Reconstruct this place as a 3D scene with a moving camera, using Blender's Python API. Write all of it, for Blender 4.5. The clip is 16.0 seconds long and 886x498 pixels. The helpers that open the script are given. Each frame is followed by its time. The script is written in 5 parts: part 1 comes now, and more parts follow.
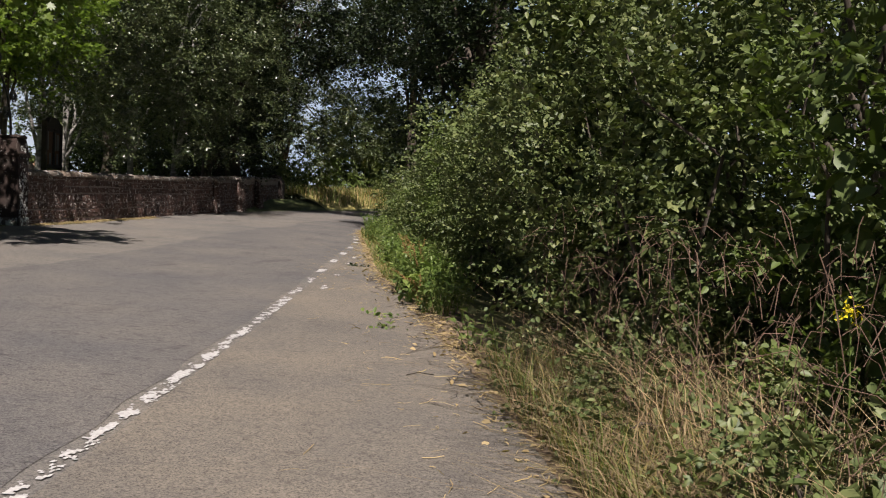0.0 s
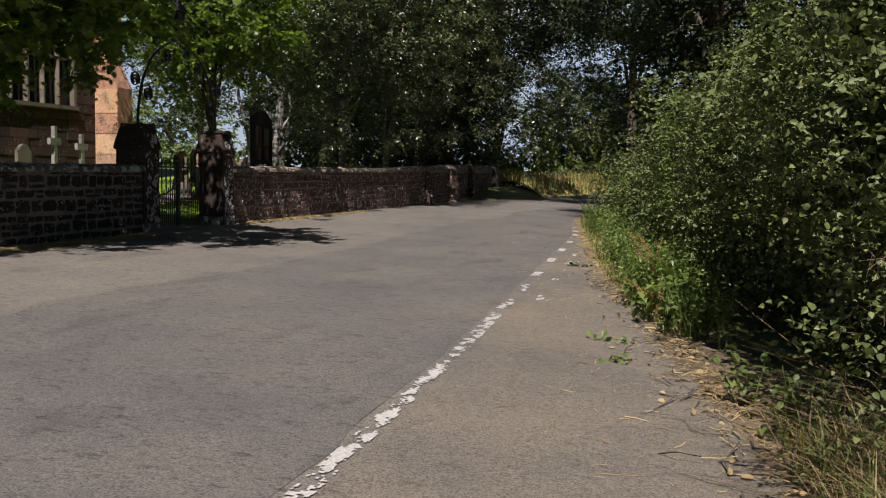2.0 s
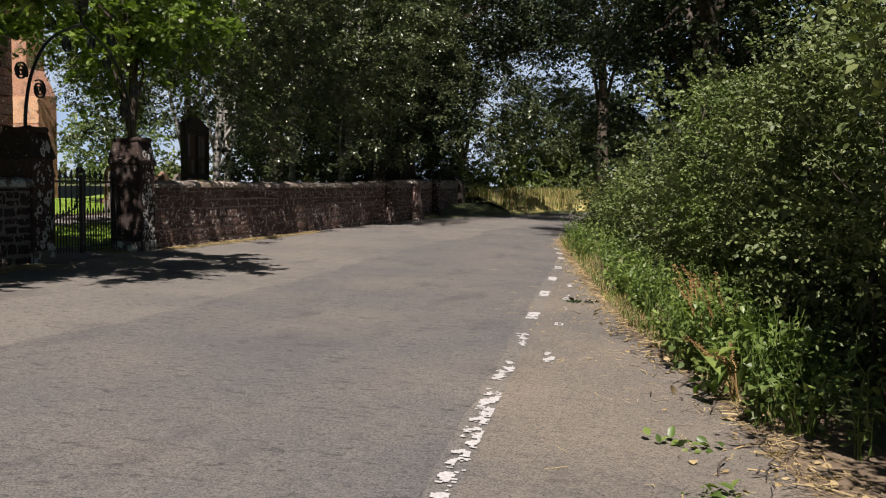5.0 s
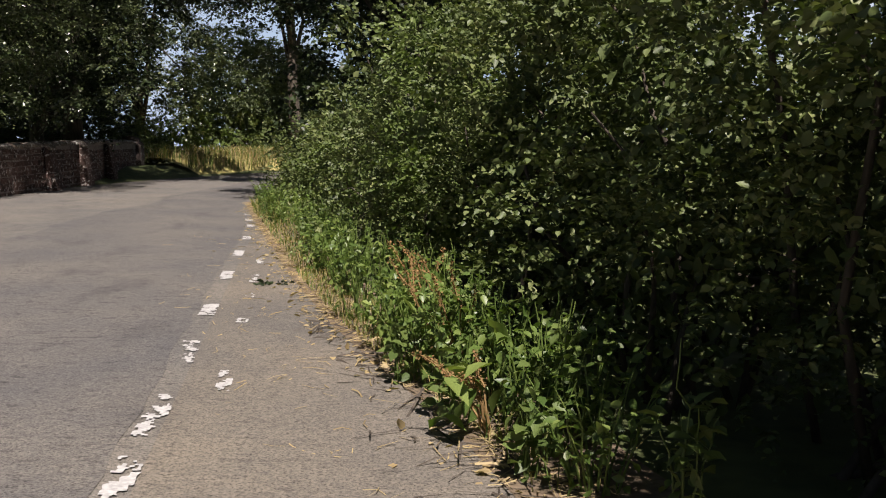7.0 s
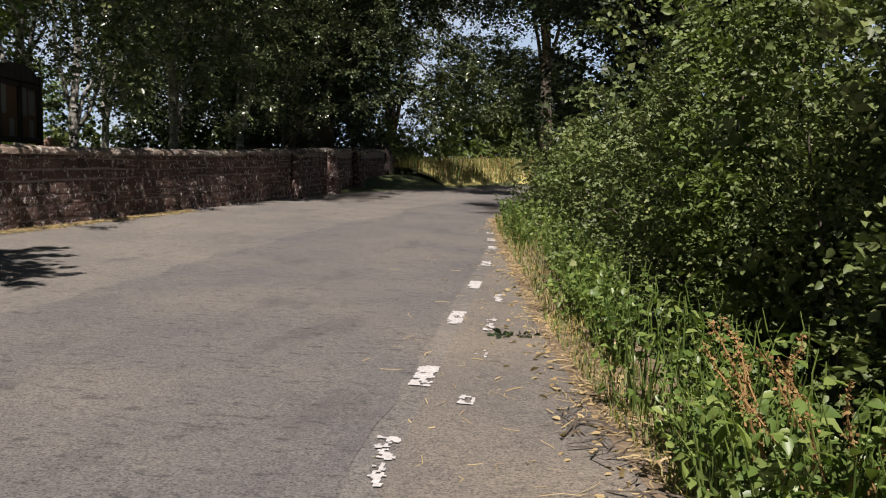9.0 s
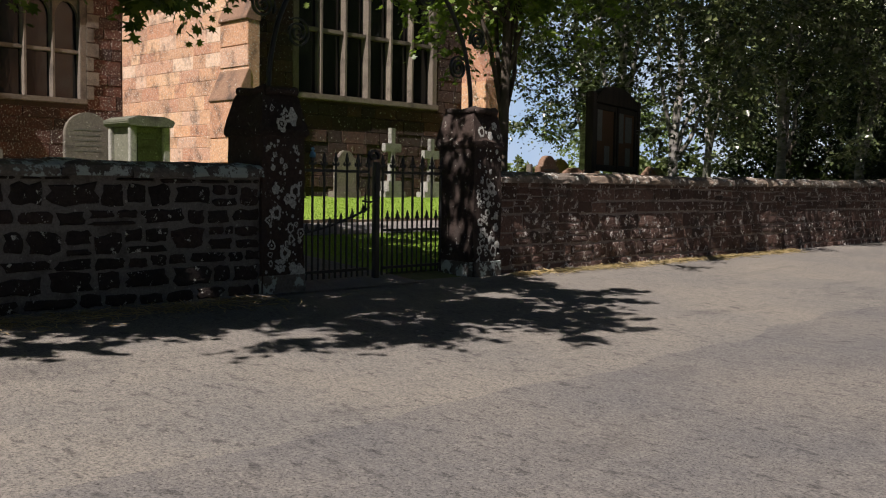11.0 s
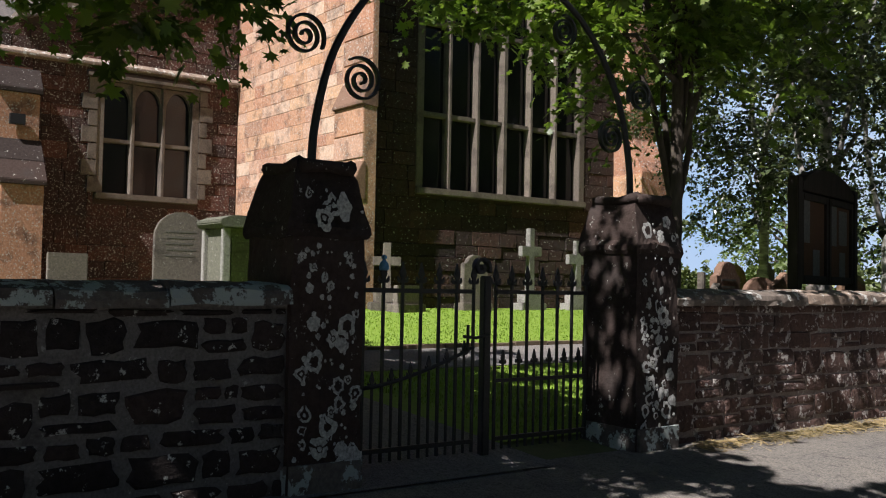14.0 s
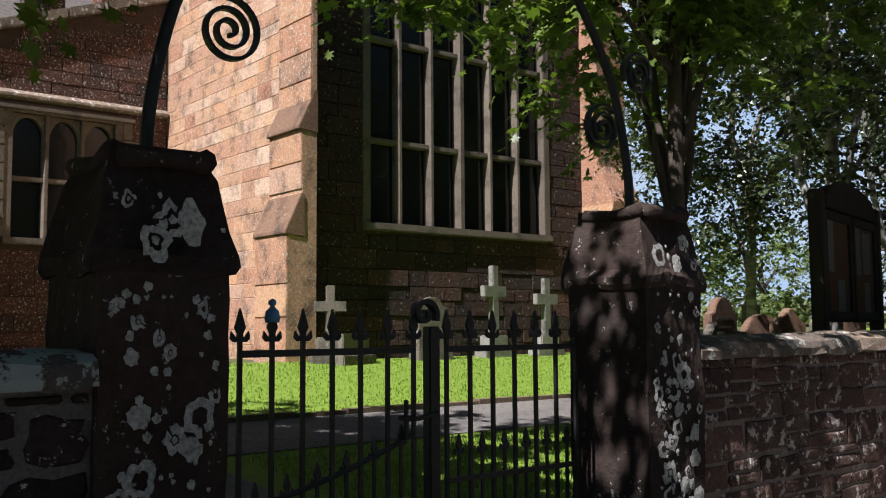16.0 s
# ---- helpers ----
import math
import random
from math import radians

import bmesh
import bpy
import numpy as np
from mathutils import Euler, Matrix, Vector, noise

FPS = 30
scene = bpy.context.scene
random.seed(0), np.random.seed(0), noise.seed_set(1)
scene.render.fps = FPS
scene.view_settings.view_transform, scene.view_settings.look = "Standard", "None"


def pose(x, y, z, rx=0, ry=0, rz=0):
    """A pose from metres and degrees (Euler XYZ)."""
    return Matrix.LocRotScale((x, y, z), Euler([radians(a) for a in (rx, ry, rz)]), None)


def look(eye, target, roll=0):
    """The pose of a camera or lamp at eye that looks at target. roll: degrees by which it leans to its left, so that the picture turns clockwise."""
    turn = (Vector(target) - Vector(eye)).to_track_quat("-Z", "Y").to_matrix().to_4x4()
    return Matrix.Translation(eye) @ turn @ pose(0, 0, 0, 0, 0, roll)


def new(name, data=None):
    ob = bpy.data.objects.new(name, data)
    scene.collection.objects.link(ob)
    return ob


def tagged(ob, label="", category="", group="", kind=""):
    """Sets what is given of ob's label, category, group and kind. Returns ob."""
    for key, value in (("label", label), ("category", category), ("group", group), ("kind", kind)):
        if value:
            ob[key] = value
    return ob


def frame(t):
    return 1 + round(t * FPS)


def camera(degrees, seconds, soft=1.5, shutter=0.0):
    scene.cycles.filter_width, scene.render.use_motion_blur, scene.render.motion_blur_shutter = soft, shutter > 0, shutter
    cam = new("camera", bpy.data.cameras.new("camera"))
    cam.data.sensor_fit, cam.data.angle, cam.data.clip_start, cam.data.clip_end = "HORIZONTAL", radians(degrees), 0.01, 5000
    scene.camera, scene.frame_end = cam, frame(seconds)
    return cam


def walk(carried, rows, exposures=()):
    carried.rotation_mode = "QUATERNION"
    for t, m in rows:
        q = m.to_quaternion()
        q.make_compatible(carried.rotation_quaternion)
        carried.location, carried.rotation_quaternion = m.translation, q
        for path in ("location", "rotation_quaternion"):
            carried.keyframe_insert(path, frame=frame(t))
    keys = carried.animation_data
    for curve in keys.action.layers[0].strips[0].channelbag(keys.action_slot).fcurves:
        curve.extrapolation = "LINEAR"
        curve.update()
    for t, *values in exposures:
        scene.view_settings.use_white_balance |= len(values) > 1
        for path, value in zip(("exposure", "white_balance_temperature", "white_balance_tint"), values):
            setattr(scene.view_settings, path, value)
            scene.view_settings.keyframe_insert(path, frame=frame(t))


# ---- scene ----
cam = camera(49.7, 16.0, soft=1.1)
PATH = [
    (0, (1.413, 1.699, 1.356), (1.339, 3.795, 1.237), 2.5),
    (0.5, (1.381, 2.208, 1.376), (1.175, 4.291, 1.217), 2.6),
    (1, (1.289, 2.770, 1.410), (1.004, 4.844, 1.250), 1.5),
    (1.5, (1.239, 3.306, 1.445), (0.771, 5.348, 1.299), 1.3),
    (2, (1.075, 3.899, 1.437), (0.534, 5.921, 1.270), 0.8),
    (2.5, (1.021, 4.417, 1.431), (0.446, 6.431, 1.277), 0.2),
    (3, (0.917, 4.984, 1.415), (0.387, 7.013, 1.287), 0.7),
    (3.2, (0.861, 5.222, 1.446), (0.356, 7.256, 1.311), 0.7),
    (5.3, (0.099, 7.295, 1.377), (-0.338, 9.345, 1.251), 0.3),
    (5.5, (0.070, 7.505, 1.394), (-0.285, 9.571, 1.266), -0.5),
    (6, (0.063, 8.163, 1.358), (-0.079, 10.252, 1.209), -0.6),
    (6.5, (0.090, 8.790, 1.351), (0.196, 10.880, 1.172), -0.2),
    (7, (0.101, 9.259, 1.349), (0.294, 11.339, 1.127), -0.8),
    (7.5, (0.108, 9.786, 1.374), (0.217, 11.869, 1.135), -0.4),
    (8, (0.069, 10.391, 1.385), (0.161, 12.476, 1.159), -0.5),
    (8.5, (-0.036, 11.063, 1.341), (-0.183, 13.148, 1.138), 0.3),
    (9, (-0.087, 11.650, 1.337), (-0.425, 13.714, 1.146), 0.5),
    (9.5, (-0.245, 12.231, 1.332), (-0.901, 14.219, 1.159), 0.6),
    (10, (-0.474, 12.745, 1.325), (-1.507, 14.561, 1.125), 0.3),
    (10.2, (-0.526, 12.930, 1.320), (-1.677, 14.673, 1.107), 0.6),
    (12.3, (-2.291, 14.935, 1.433), (-3.921, 16.260, 1.428), -0.3),
    (12.5, (-2.438, 15.096, 1.453), (-4.036, 16.458, 1.465), -0.2),
    (13, (-2.770, 15.538, 1.470), (-4.368, 16.899, 1.541), -0.1),
    (13.5, (-3.130, 15.921, 1.477), (-4.783, 17.214, 1.569), 0.7),
    (14, (-3.528, 16.295, 1.515), (-5.211, 17.549, 1.593), 1.1),
    (14.5, (-3.894, 16.669, 1.530), (-5.593, 17.901, 1.580), 0.7),
    (15, (-4.309, 17.034, 1.547), (-5.963, 18.327, 1.594), 0.8),
    (15.5, (-4.717, 17.395, 1.574), (-6.369, 18.685, 1.695), 0.3),
    (16, (-5.129, 17.719, 1.574), (-6.757, 19.034, 1.746), -0.4),
]
walk(cam, [(t, look(eye, target, roll)) for t, eye, target, roll in PATH], exposures=[(0.0, 0.6, 6550, 16), (1.3, 0.4, 6550, 16), (3.2, 0.38, 6550, 16), (5.4, 0.7, 6550, 16), (10.5, 0.66, 6550, 16), (13, 0.8, 6250, 15), (16, 0.76, 6050, 15)])

# ---- light ----
SUN_AZ, SUN_EL = 0.2, radians(54)            # leans a little to +x of due -y
to_sun = Vector((math.sin(SUN_AZ) * math.cos(SUN_EL), -math.cos(SUN_AZ) * math.cos(SUN_EL), math.sin(SUN_EL)))
world = bpy.data.worlds.new("sky_world")
scene.world = world
world.use_nodes = True
wn = world.node_tree.nodes
sky = wn.new("ShaderNodeTexSky")
sky.sky_type, sky.sun_disc = "NISHITA", False
sky.sun_elevation, sky.sun_rotation = SUN_EL, math.pi - SUN_AZ
sky.air_density, sky.dust_density = 1.0, 0.6
world.node_tree.links.new(sky.outputs[0], wn["Background"].inputs[0])
wn["Background"].inputs[1].default_value = 0.021
sun_data = bpy.data.lights.new("sun", "SUN")
sun_data.energy, sun_data.angle, sun_data.color = 5.2, radians(0.53), (1.0, 0.94, 0.87)
sun = new("sun", sun_data)
sun.matrix_world = look(to_sun * 60, (0, 0, 0))


# ---- materials ----
def mat(name, rough=0.85, metal=0.0, spec=0.3):
    m = bpy.data.materials.new(name)
    m.use_nodes = True
    b = m.node_tree.nodes["Principled BSDF"]
    b.inputs["Roughness"].default_value = rough
    b.inputs["Metallic"].default_value = metal
    b.inputs["Specular IOR Level"].default_value = spec
    return m, m.node_tree.nodes, m.node_tree.links, b


def tex_noise(n, l, scale, detail=4.0, rough=0.55, coord="Object", stretch=None, shift=False):
    c = n.new("ShaderNodeTexCoord")
    t = n.new("ShaderNodeTexNoise")
    t.inputs["Scale"].default_value, t.inputs["Detail"].default_value, t.inputs["Roughness"].default_value = scale, detail, rough
    if stretch:
        mp = n.new("ShaderNodeMapping")
        mp.inputs["Scale"].default_value = stretch
        l.new(c.outputs[coord], mp.inputs[0])
        l.new(mp.outputs[0], t.inputs[0])
    elif shift:          # alike pieces each take their own part of the pattern
        add = n.new("ShaderNodeVectorMath")
        l.new(c.outputs[coord], add.inputs[0])
        l.new(n.new("ShaderNodeObjectInfo").outputs["Location"], add.inputs[1])
        l.new(add.outputs[0], t.inputs[0])
    else:
        l.new(c.outputs[coord], t.inputs[0])
    return t.outputs[0]


def ramp(n, l, src, stops, interp="LINEAR"):
    r = n.new("ShaderNodeValToRGB")
    r.color_ramp.interpolation = interp
    e = r.color_ramp.elements
    while len(e) < len(stops):
        e.new(0.5)
    for el, (p, c) in zip(e, stops):
        el.position, el.color = p, (*c, 1) if len(c) == 3 else c
    l.new(src, r.inputs[0])
    return r.outputs[0]


def mixc(n, l, fac, a, b, mode="MIX"):
    m = n.new("ShaderNodeMix")
    m.data_type, m.blend_type = "RGBA", mode
    for sock, v in ((m.inputs[0], fac), (m.inputs[6], a), (m.inputs[7], b)):
        if isinstance(v, (int, float)):
            sock.default_value = v
        elif isinstance(v, tuple):
            sock.default_value = (*v, 1)
        else:
            l.new(v, sock)
    return m.outputs[2]


def bump(n, l, b, src, strength=0.4, dist=0.01):
    k = n.new("ShaderNodeBump")
    k.inputs["Strength"].default_value, k.inputs["Distance"].default_value = strength, dist
    l.new(src, k.inputs["Height"])
    l.new(k.outputs[0], b.inputs["Normal"])


def m_asphalt(name, lo, hi, tint, tracks=0.5):
    m, n, l, b = mat(name, 0.88, 0, 0.25)
    fine = tex_noise(n, l, 75, 4, 0.75)
    speck = tex_noise(n, l, 26, 3, 0.7)
    big = tex_noise(n, l, 0.5, 5, 0.62)
    mid = tex_noise(n, l, 9, 6, 0.7, stretch=(0.75, 1.5, 1))
    worn = tex_noise(n, l, 1.0, 6, 0.62, stretch=(1.6, 0.5, 1))
    c1 = ramp(n, l, fine, [(0.33, tuple(lo * 0.3 * t for t in tint)), (0.5, tuple((lo + hi) / 2 * t for t in tint)), (0.66, tuple(hi * t for t in tint)), (0.8, tuple(hi * 1.9 * t for t in tint))])
    c2 = mixc(n, l, 1.0, c1, ramp(n, l, speck, [(0.3, (0.72, 0.72, 0.74)), (0.62, (1.08, 1.06, 1.03))]), "MULTIPLY")
    c3 = mixc(n, l, 1.0, c2, ramp(n, l, big, [(0.32, (0.78, 0.79, 0.82)), (0.7, (1.15, 1.1, 1.02))]), "MULTIPLY")
    c4 = mixc(n, l, tracks, c3, ramp(n, l, mid, [(0.36, (0.25, 0.25, 0.27)), (0.44, (1, 1, 1))]), "MULTIPLY")
    c5 = mixc(n, l, tracks, c4, ramp(n, l, worn, [(0.34, (0.62, 0.62, 0.65)), (0.44, (1, 1, 1))]), "MULTIPLY")
    l.new(c5, b.inputs["Base Color"])
    bump(n, l, b, fine, 0.7, 0.008)
    return m


def m_stone(name, cols, lichen, grain=28, lich_scale=9, lich_at=0.62, rough=0.92, random_source="object", lich_col=(0.55, 0.55, 0.5), relief=0.012):
    """Sandstone: a colour by piece, grain, dark crust and pale lichen."""
    m, n, l, b = mat(name, rough, 0, 0.2)
    if random_source == "object":
        rnd = n.new("ShaderNodeObjectInfo").outputs["Random"]
    else:
        rnd = n.new("ShaderNodeNewGeometry").outputs["Random Per Island"]
    base = ramp(n, l, rnd, [(i / max(1, len(cols) - 1), c) for i, c in enumerate(cols)])
    g = tex_noise(n, l, grain, 5, 0.65, shift=True)
    base = mixc(n, l, 0.75, base, ramp(n, l, g, [(0.25, (0.45, 0.43, 0.42)), (0.7, (1.25, 1.22, 1.2))]), "MULTIPLY")
    crust = tex_noise(n, l, 2.3, 5, 0.65, shift=True)
    base = mixc(n, l, ramp(n, l, crust, [(0.5, (0, 0, 0)), (0.68, (0.75, 0.75, 0.75))]), base, (0.05, 0.042, 0.038))
    if lichen > 0:
        li = tex_noise(n, l, lich_scale, 6, 0.7, shift=True)
        fac = ramp(n, l, li, [(lich_at, (0, 0, 0)), (lich_at + 0.03, (lichen, lichen, lichen))])
        base = mixc(n, l, fac, base, lich_col)
    l.new(base, b.inputs["Base Color"])
    bump(n, l, b, g, 0.8, relief)
    return m


def m_leaf(name, cols, trans=0.35, rough=0.45, spec=0.35):
    m, n, l, b = mat(name, rough, 0, spec)
    rnd = n.new("ShaderNodeNewGeometry").outputs["Random Per Island"]
    col = ramp(n, l, rnd, [(i / (len(cols) - 1), c) for i, c in enumerate(cols)])
    big = tex_noise(n, l, 0.8, 3)
    col = mixc(n, l, 0.6, col, ramp(n, l, big, [(0.3, (0.62, 0.66, 0.6)), (0.7, (1.2, 1.15, 1.0))]), "MULTIPLY")
    l.new(col, b.inputs["Base Color"])
    t = n.new("ShaderNodeBsdfTranslucent")
    l.new(mixc(n, l, 1.0, col, (1.5, 1.7, 0.7), "MULTIPLY"), t.inputs[0])
    mix = n.new("ShaderNodeMixShader")
    mix.inputs[0].default_value = trans
    l.new(b.outputs[0], mix.inputs[1])
    l.new(t.outputs[0], mix.inputs[2])
    l.new(mix.outputs[0], n["Material Output"].inputs[0])
    return m


def m_plain(name, a, c, rough=0.8, metal=0.0, scale=18.0, spec=0.3, bstr=0.3, stretch=None):
    m, n, l, b = mat(name, rough, metal, spec)
    t = tex_noise(n, l, scale, 5, 0.6, stretch=stretch)
    l.new(ramp(n, l, t, [(0.3, a), (0.7, c)]), b.inputs["Base Color"])
    bump(n, l, b, t, bstr, 0.008)
    return m


ROAD = m_asphalt("road_asphalt", 0.13, 0.225, (1.0, 0.95, 0.87), 0.6)
ROAD_DARK = m_asphalt("newer_road_asphalt", 0.1, 0.185, (1.0, 0.965, 0.93), 0.6)
VERGE = m_asphalt("verge_asphalt", 0.13, 0.235, (1.0, 0.915, 0.79), 0.3)
GROUND = m_plain("ground_soil_grass", (0.05, 0.07, 0.025), (0.12, 0.13, 0.05), 0.95, scale=3)
LAWN = m_plain("lawn", (0.12, 0.2, 0.02), (0.18, 0.27, 0.03), 0.9, scale=9)
CHMORTAR = m_stone("church_mortar", [(0.4, 0.28, 0.2), (0.48, 0.34, 0.25)], 0.4, 40, 12, 0.64)
GRAVE_A = m_stone("grey_headstone", [(0.14, 0.125, 0.105), (0.2, 0.18, 0.15)], 0.4, 30, 12, 0.62)
GRAVE_B = m_stone("red_headstone", [(0.19, 0.12, 0.085), (0.27, 0.17, 0.11)], 0.4, 30, 12, 0.62)
GRAVE_W = m_stone("pale_marble_cross", [(0.26, 0.26, 0.24), (0.33, 0.32, 0.3)], 0.25, 30, 10, 0.66)
GREENST = m_stone("green_stained_stone", [(0.12, 0.125, 0.095), (0.165, 0.165, 0.13)], 0.3, 25, 9, 0.62)
LETTERS = m_plain("worn_lettering", (0.085, 0.08, 0.068), (0.13, 0.12, 0.1), 0.95)
BLUE = m_plain("blue_knit", (0.12, 0.3, 0.5), (0.2, 0.42, 0.62), 0.95, scale=60)
EARTH = m_plain("dry_earth_edge", (0.1, 0.075, 0.05), (0.2, 0.15, 0.1), 0.95, scale=20)
PATHM = m_asphalt("path_asphalt", 0.14, 0.24, (1.0, 0.97, 0.94))
PAINT = m_plain("worn_road_paint", (0.3, 0.29, 0.28), (0.55, 0.54, 0.52), 0.75, scale=40)
MORTAR = m_stone("lime_mortar", [(0.2, 0.19, 0.18), (0.28, 0.265, 0.25)], 0.5, 60, 14, 0.63)
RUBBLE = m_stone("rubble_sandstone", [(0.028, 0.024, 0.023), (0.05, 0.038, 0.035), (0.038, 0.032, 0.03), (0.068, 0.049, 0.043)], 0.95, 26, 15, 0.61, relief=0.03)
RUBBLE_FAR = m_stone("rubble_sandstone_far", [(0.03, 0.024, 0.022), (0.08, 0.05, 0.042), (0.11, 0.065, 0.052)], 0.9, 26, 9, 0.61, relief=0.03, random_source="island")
RUBBLE_EAST = m_stone("ledged_red_sandstone", [(0.06, 0.043, 0.038), (0.14, 0.085, 0.07), (0.09, 0.06, 0.052), (0.18, 0.115, 0.095)], 0.95, 26, 12, 0.57, relief=0.05, lich_col=(0.5, 0.47, 0.44))
RUBBLE_EAST_FAR = m_stone("ledged_red_sandstone_run", [(0.06, 0.043, 0.038), (0.14, 0.085, 0.07), (0.09, 0.06, 0.052), (0.18, 0.115, 0.095)], 0.95, 26, 9, 0.57, relief=0.05, random_source="island", lich_col=(0.5, 0.47, 0.44))
POINTING = m_stone("pale_ridged_pointing", [(0.22, 0.185, 0.17), (0.3, 0.26, 0.235)], 0.6, 60, 14, 0.6)
COPING = m_stone("coping_stone", [(0.13, 0.115, 0.1), (0.28, 0.22, 0.17)], 0.9, 30, 8, 0.56, lich_col=(0.5, 0.5, 0.46))
COPING_W = m_stone("lichened_coping_stone", [(0.1, 0.09, 0.08), (0.17, 0.15, 0.13)], 0.95, 30, 7, 0.5, lich_col=(0.4, 0.45, 0.42))
PILLAR = m_stone("pillar_sandstone", [(0.036, 0.028, 0.025), (0.062, 0.043, 0.036)], 0.7, 24, 14, 0.63)
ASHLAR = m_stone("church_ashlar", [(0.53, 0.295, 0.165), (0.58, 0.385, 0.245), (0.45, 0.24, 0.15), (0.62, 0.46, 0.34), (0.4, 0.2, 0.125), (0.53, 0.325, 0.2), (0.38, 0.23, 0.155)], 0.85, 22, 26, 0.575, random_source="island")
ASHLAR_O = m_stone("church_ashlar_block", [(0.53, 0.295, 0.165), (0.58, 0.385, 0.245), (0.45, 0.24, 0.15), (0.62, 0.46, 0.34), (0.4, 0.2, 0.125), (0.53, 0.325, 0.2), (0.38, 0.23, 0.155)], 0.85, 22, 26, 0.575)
# Red is the stone's own; the depth of tone includes the aisle's shade.
RED = m_stone("shade_dark_red_sandstone", [(0.1, 0.05, 0.04), (0.065, 0.04, 0.034), (0.14, 0.068, 0.05), (0.05, 0.035, 0.031), (0.115, 0.056, 0.042)], 0.95, 13, 24, 0.585, random_source="island", relief=0.05)
RED_O = m_stone("shade_dark_red_sandstone_block", [(0.1, 0.05, 0.04), (0.065, 0.04, 0.034), (0.14, 0.068, 0.05), (0.05, 0.035, 0.031), (0.115, 0.056, 0.042)], 0.95, 13, 24, 0.585, relief=0.05)
# Chancel stone: the wall's shade is put into these near-black colours.
SHADE_BLACK = m_stone("shade_black_sandstone", [(0.06, 0.036, 0.03), (0.04, 0.029, 0.026), (0.085, 0.048, 0.038), (0.032, 0.025, 0.023)], 0.8, 13, 17, 0.62, random_source="island", relief=0.06)
SHADE_BLACK_O = m_stone("shade_black_sandstone_block", [(0.06, 0.036, 0.03), (0.04, 0.029, 0.026), (0.085, 0.048, 0.038), (0.032, 0.025, 0.023)], 0.8, 13, 17, 0.62, relief=0.06)
# Mortar of the shaded church walls, darkened with their shade.
REDMORTAR = m_stone("shade_dark_church_mortar", [(0.07, 0.048, 0.038), (0.1, 0.066, 0.05)], 0.5, 40, 12, 0.64)
DRESSED = m_stone("dressed_window_stone", [(0.15, 0.128, 0.105), (0.2, 0.172, 0.138)], 0.3, 30, 14, 0.66)
LICHEN = m_plain("crustose_lichen", (0.2, 0.2, 0.19), (0.62, 0.62, 0.58), 0.95, scale=55)
IRON = m_plain("black_painted_iron", (0.008, 0.008, 0.009), (0.02, 0.02, 0.022), 0.45, 0.0, 60, 0.5)
GLASS, _n, _l, _b = mat("dark_leaded_glass", 0.12, 0, 0.5)
_b.inputs["Base Color"].default_value = (0.01, 0.011, 0.013, 1)
bump(_n, _l, _b, tex_noise(_n, _l, 7, 2), 0.25, 0.01)
BARK = m_plain("dark_bark", (0.035, 0.028, 0.022), (0.11, 0.09, 0.07), 0.95, scale=14, bstr=0.9, stretch=(1, 1, 0.25))
BIRCH = m_plain("white_birch_bark", (0.04, 0.036, 0.032), (0.42, 0.4, 0.37), 0.8, scale=5, bstr=0.4, stretch=(0.6, 0.6, 1.8))
SLATE = m_plain("weathered_roof_slate", (0.06, 0.055, 0.055), (0.16, 0.14, 0.13), 0.8, scale=12)
WOOD = m_plain("dark_stained_wood", (0.018, 0.013, 0.01), (0.045, 0.032, 0.024), 0.7, scale=10, stretch=(1, 1, 0.2))
PAPER = m_plain("faded_notice_paper", (0.13, 0.13, 0.12), (0.22, 0.215, 0.2), 0.9, scale=30)
BOARDP = m_plain("brown_pinboard", (0.10, 0.055, 0.03), (0.15, 0.08, 0.045), 0.9, scale=50)
STRAW = m_leaf("dry_straw", [(0.26, 0.19, 0.1), (0.42, 0.33, 0.19), (0.34, 0.25, 0.13)], 0.15, 0.7)
GRASS = m_leaf("green_grass_blade", [(0.06, 0.1, 0.022), (0.13, 0.18, 0.04), (0.1, 0.14, 0.03), (0.3, 0.25, 0.1), (0.36, 0.28, 0.13)], 0.28, 0.55)
LAWNB = m_leaf("lawn_blade", [(0.15, 0.25, 0.03), (0.22, 0.32, 0.05), (0.19, 0.29, 0.04)], 0.3, 0.55)
DRYGRASS = m_leaf("dead_grass", [(0.2, 0.14, 0.085), (0.31, 0.225, 0.135), (0.14, 0.1, 0.065), (0.17, 0.155, 0.07), (0.38, 0.285, 0.17)], 0.12, 0.8)
HEDGE = m_leaf("hedge_leaf", [(0.055, 0.08, 0.027), (0.11, 0.14, 0.048), (0.075, 0.105, 0.036), (0.19, 0.215, 0.088)], 0.12, 0.5, 0.35)
HEDGE2 = m_leaf("elder_leaf", [(0.065, 0.1, 0.028), (0.13, 0.175, 0.05), (0.09, 0.13, 0.036)], 0.2, 0.5, 0.35)
NETTLE = m_leaf("weed_leaf", [(0.06, 0.105, 0.024), (0.12, 0.18, 0.045), (0.2, 0.255, 0.075)], 0.28, 0.42, 0.45)
MAPLE = m_leaf("sycamore_leaf", [(0.06, 0.1, 0.02), (0.12, 0.18, 0.035), (0.19, 0.25, 0.055)], 0.4, 0.4, 0.5)
BIRCHL = m_leaf("birch_leaf", [(0.03, 0.045, 0.02), (0.06, 0.08, 0.033), (0.12, 0.14, 0.065)], 0.12, 0.3, 0.6)
WILLOW = m_leaf("willow_leaf", [(0.12, 0.15, 0.09), (0.17, 0.2, 0.12), (0.1, 0.13, 0.07)], 0.25, 0.5)
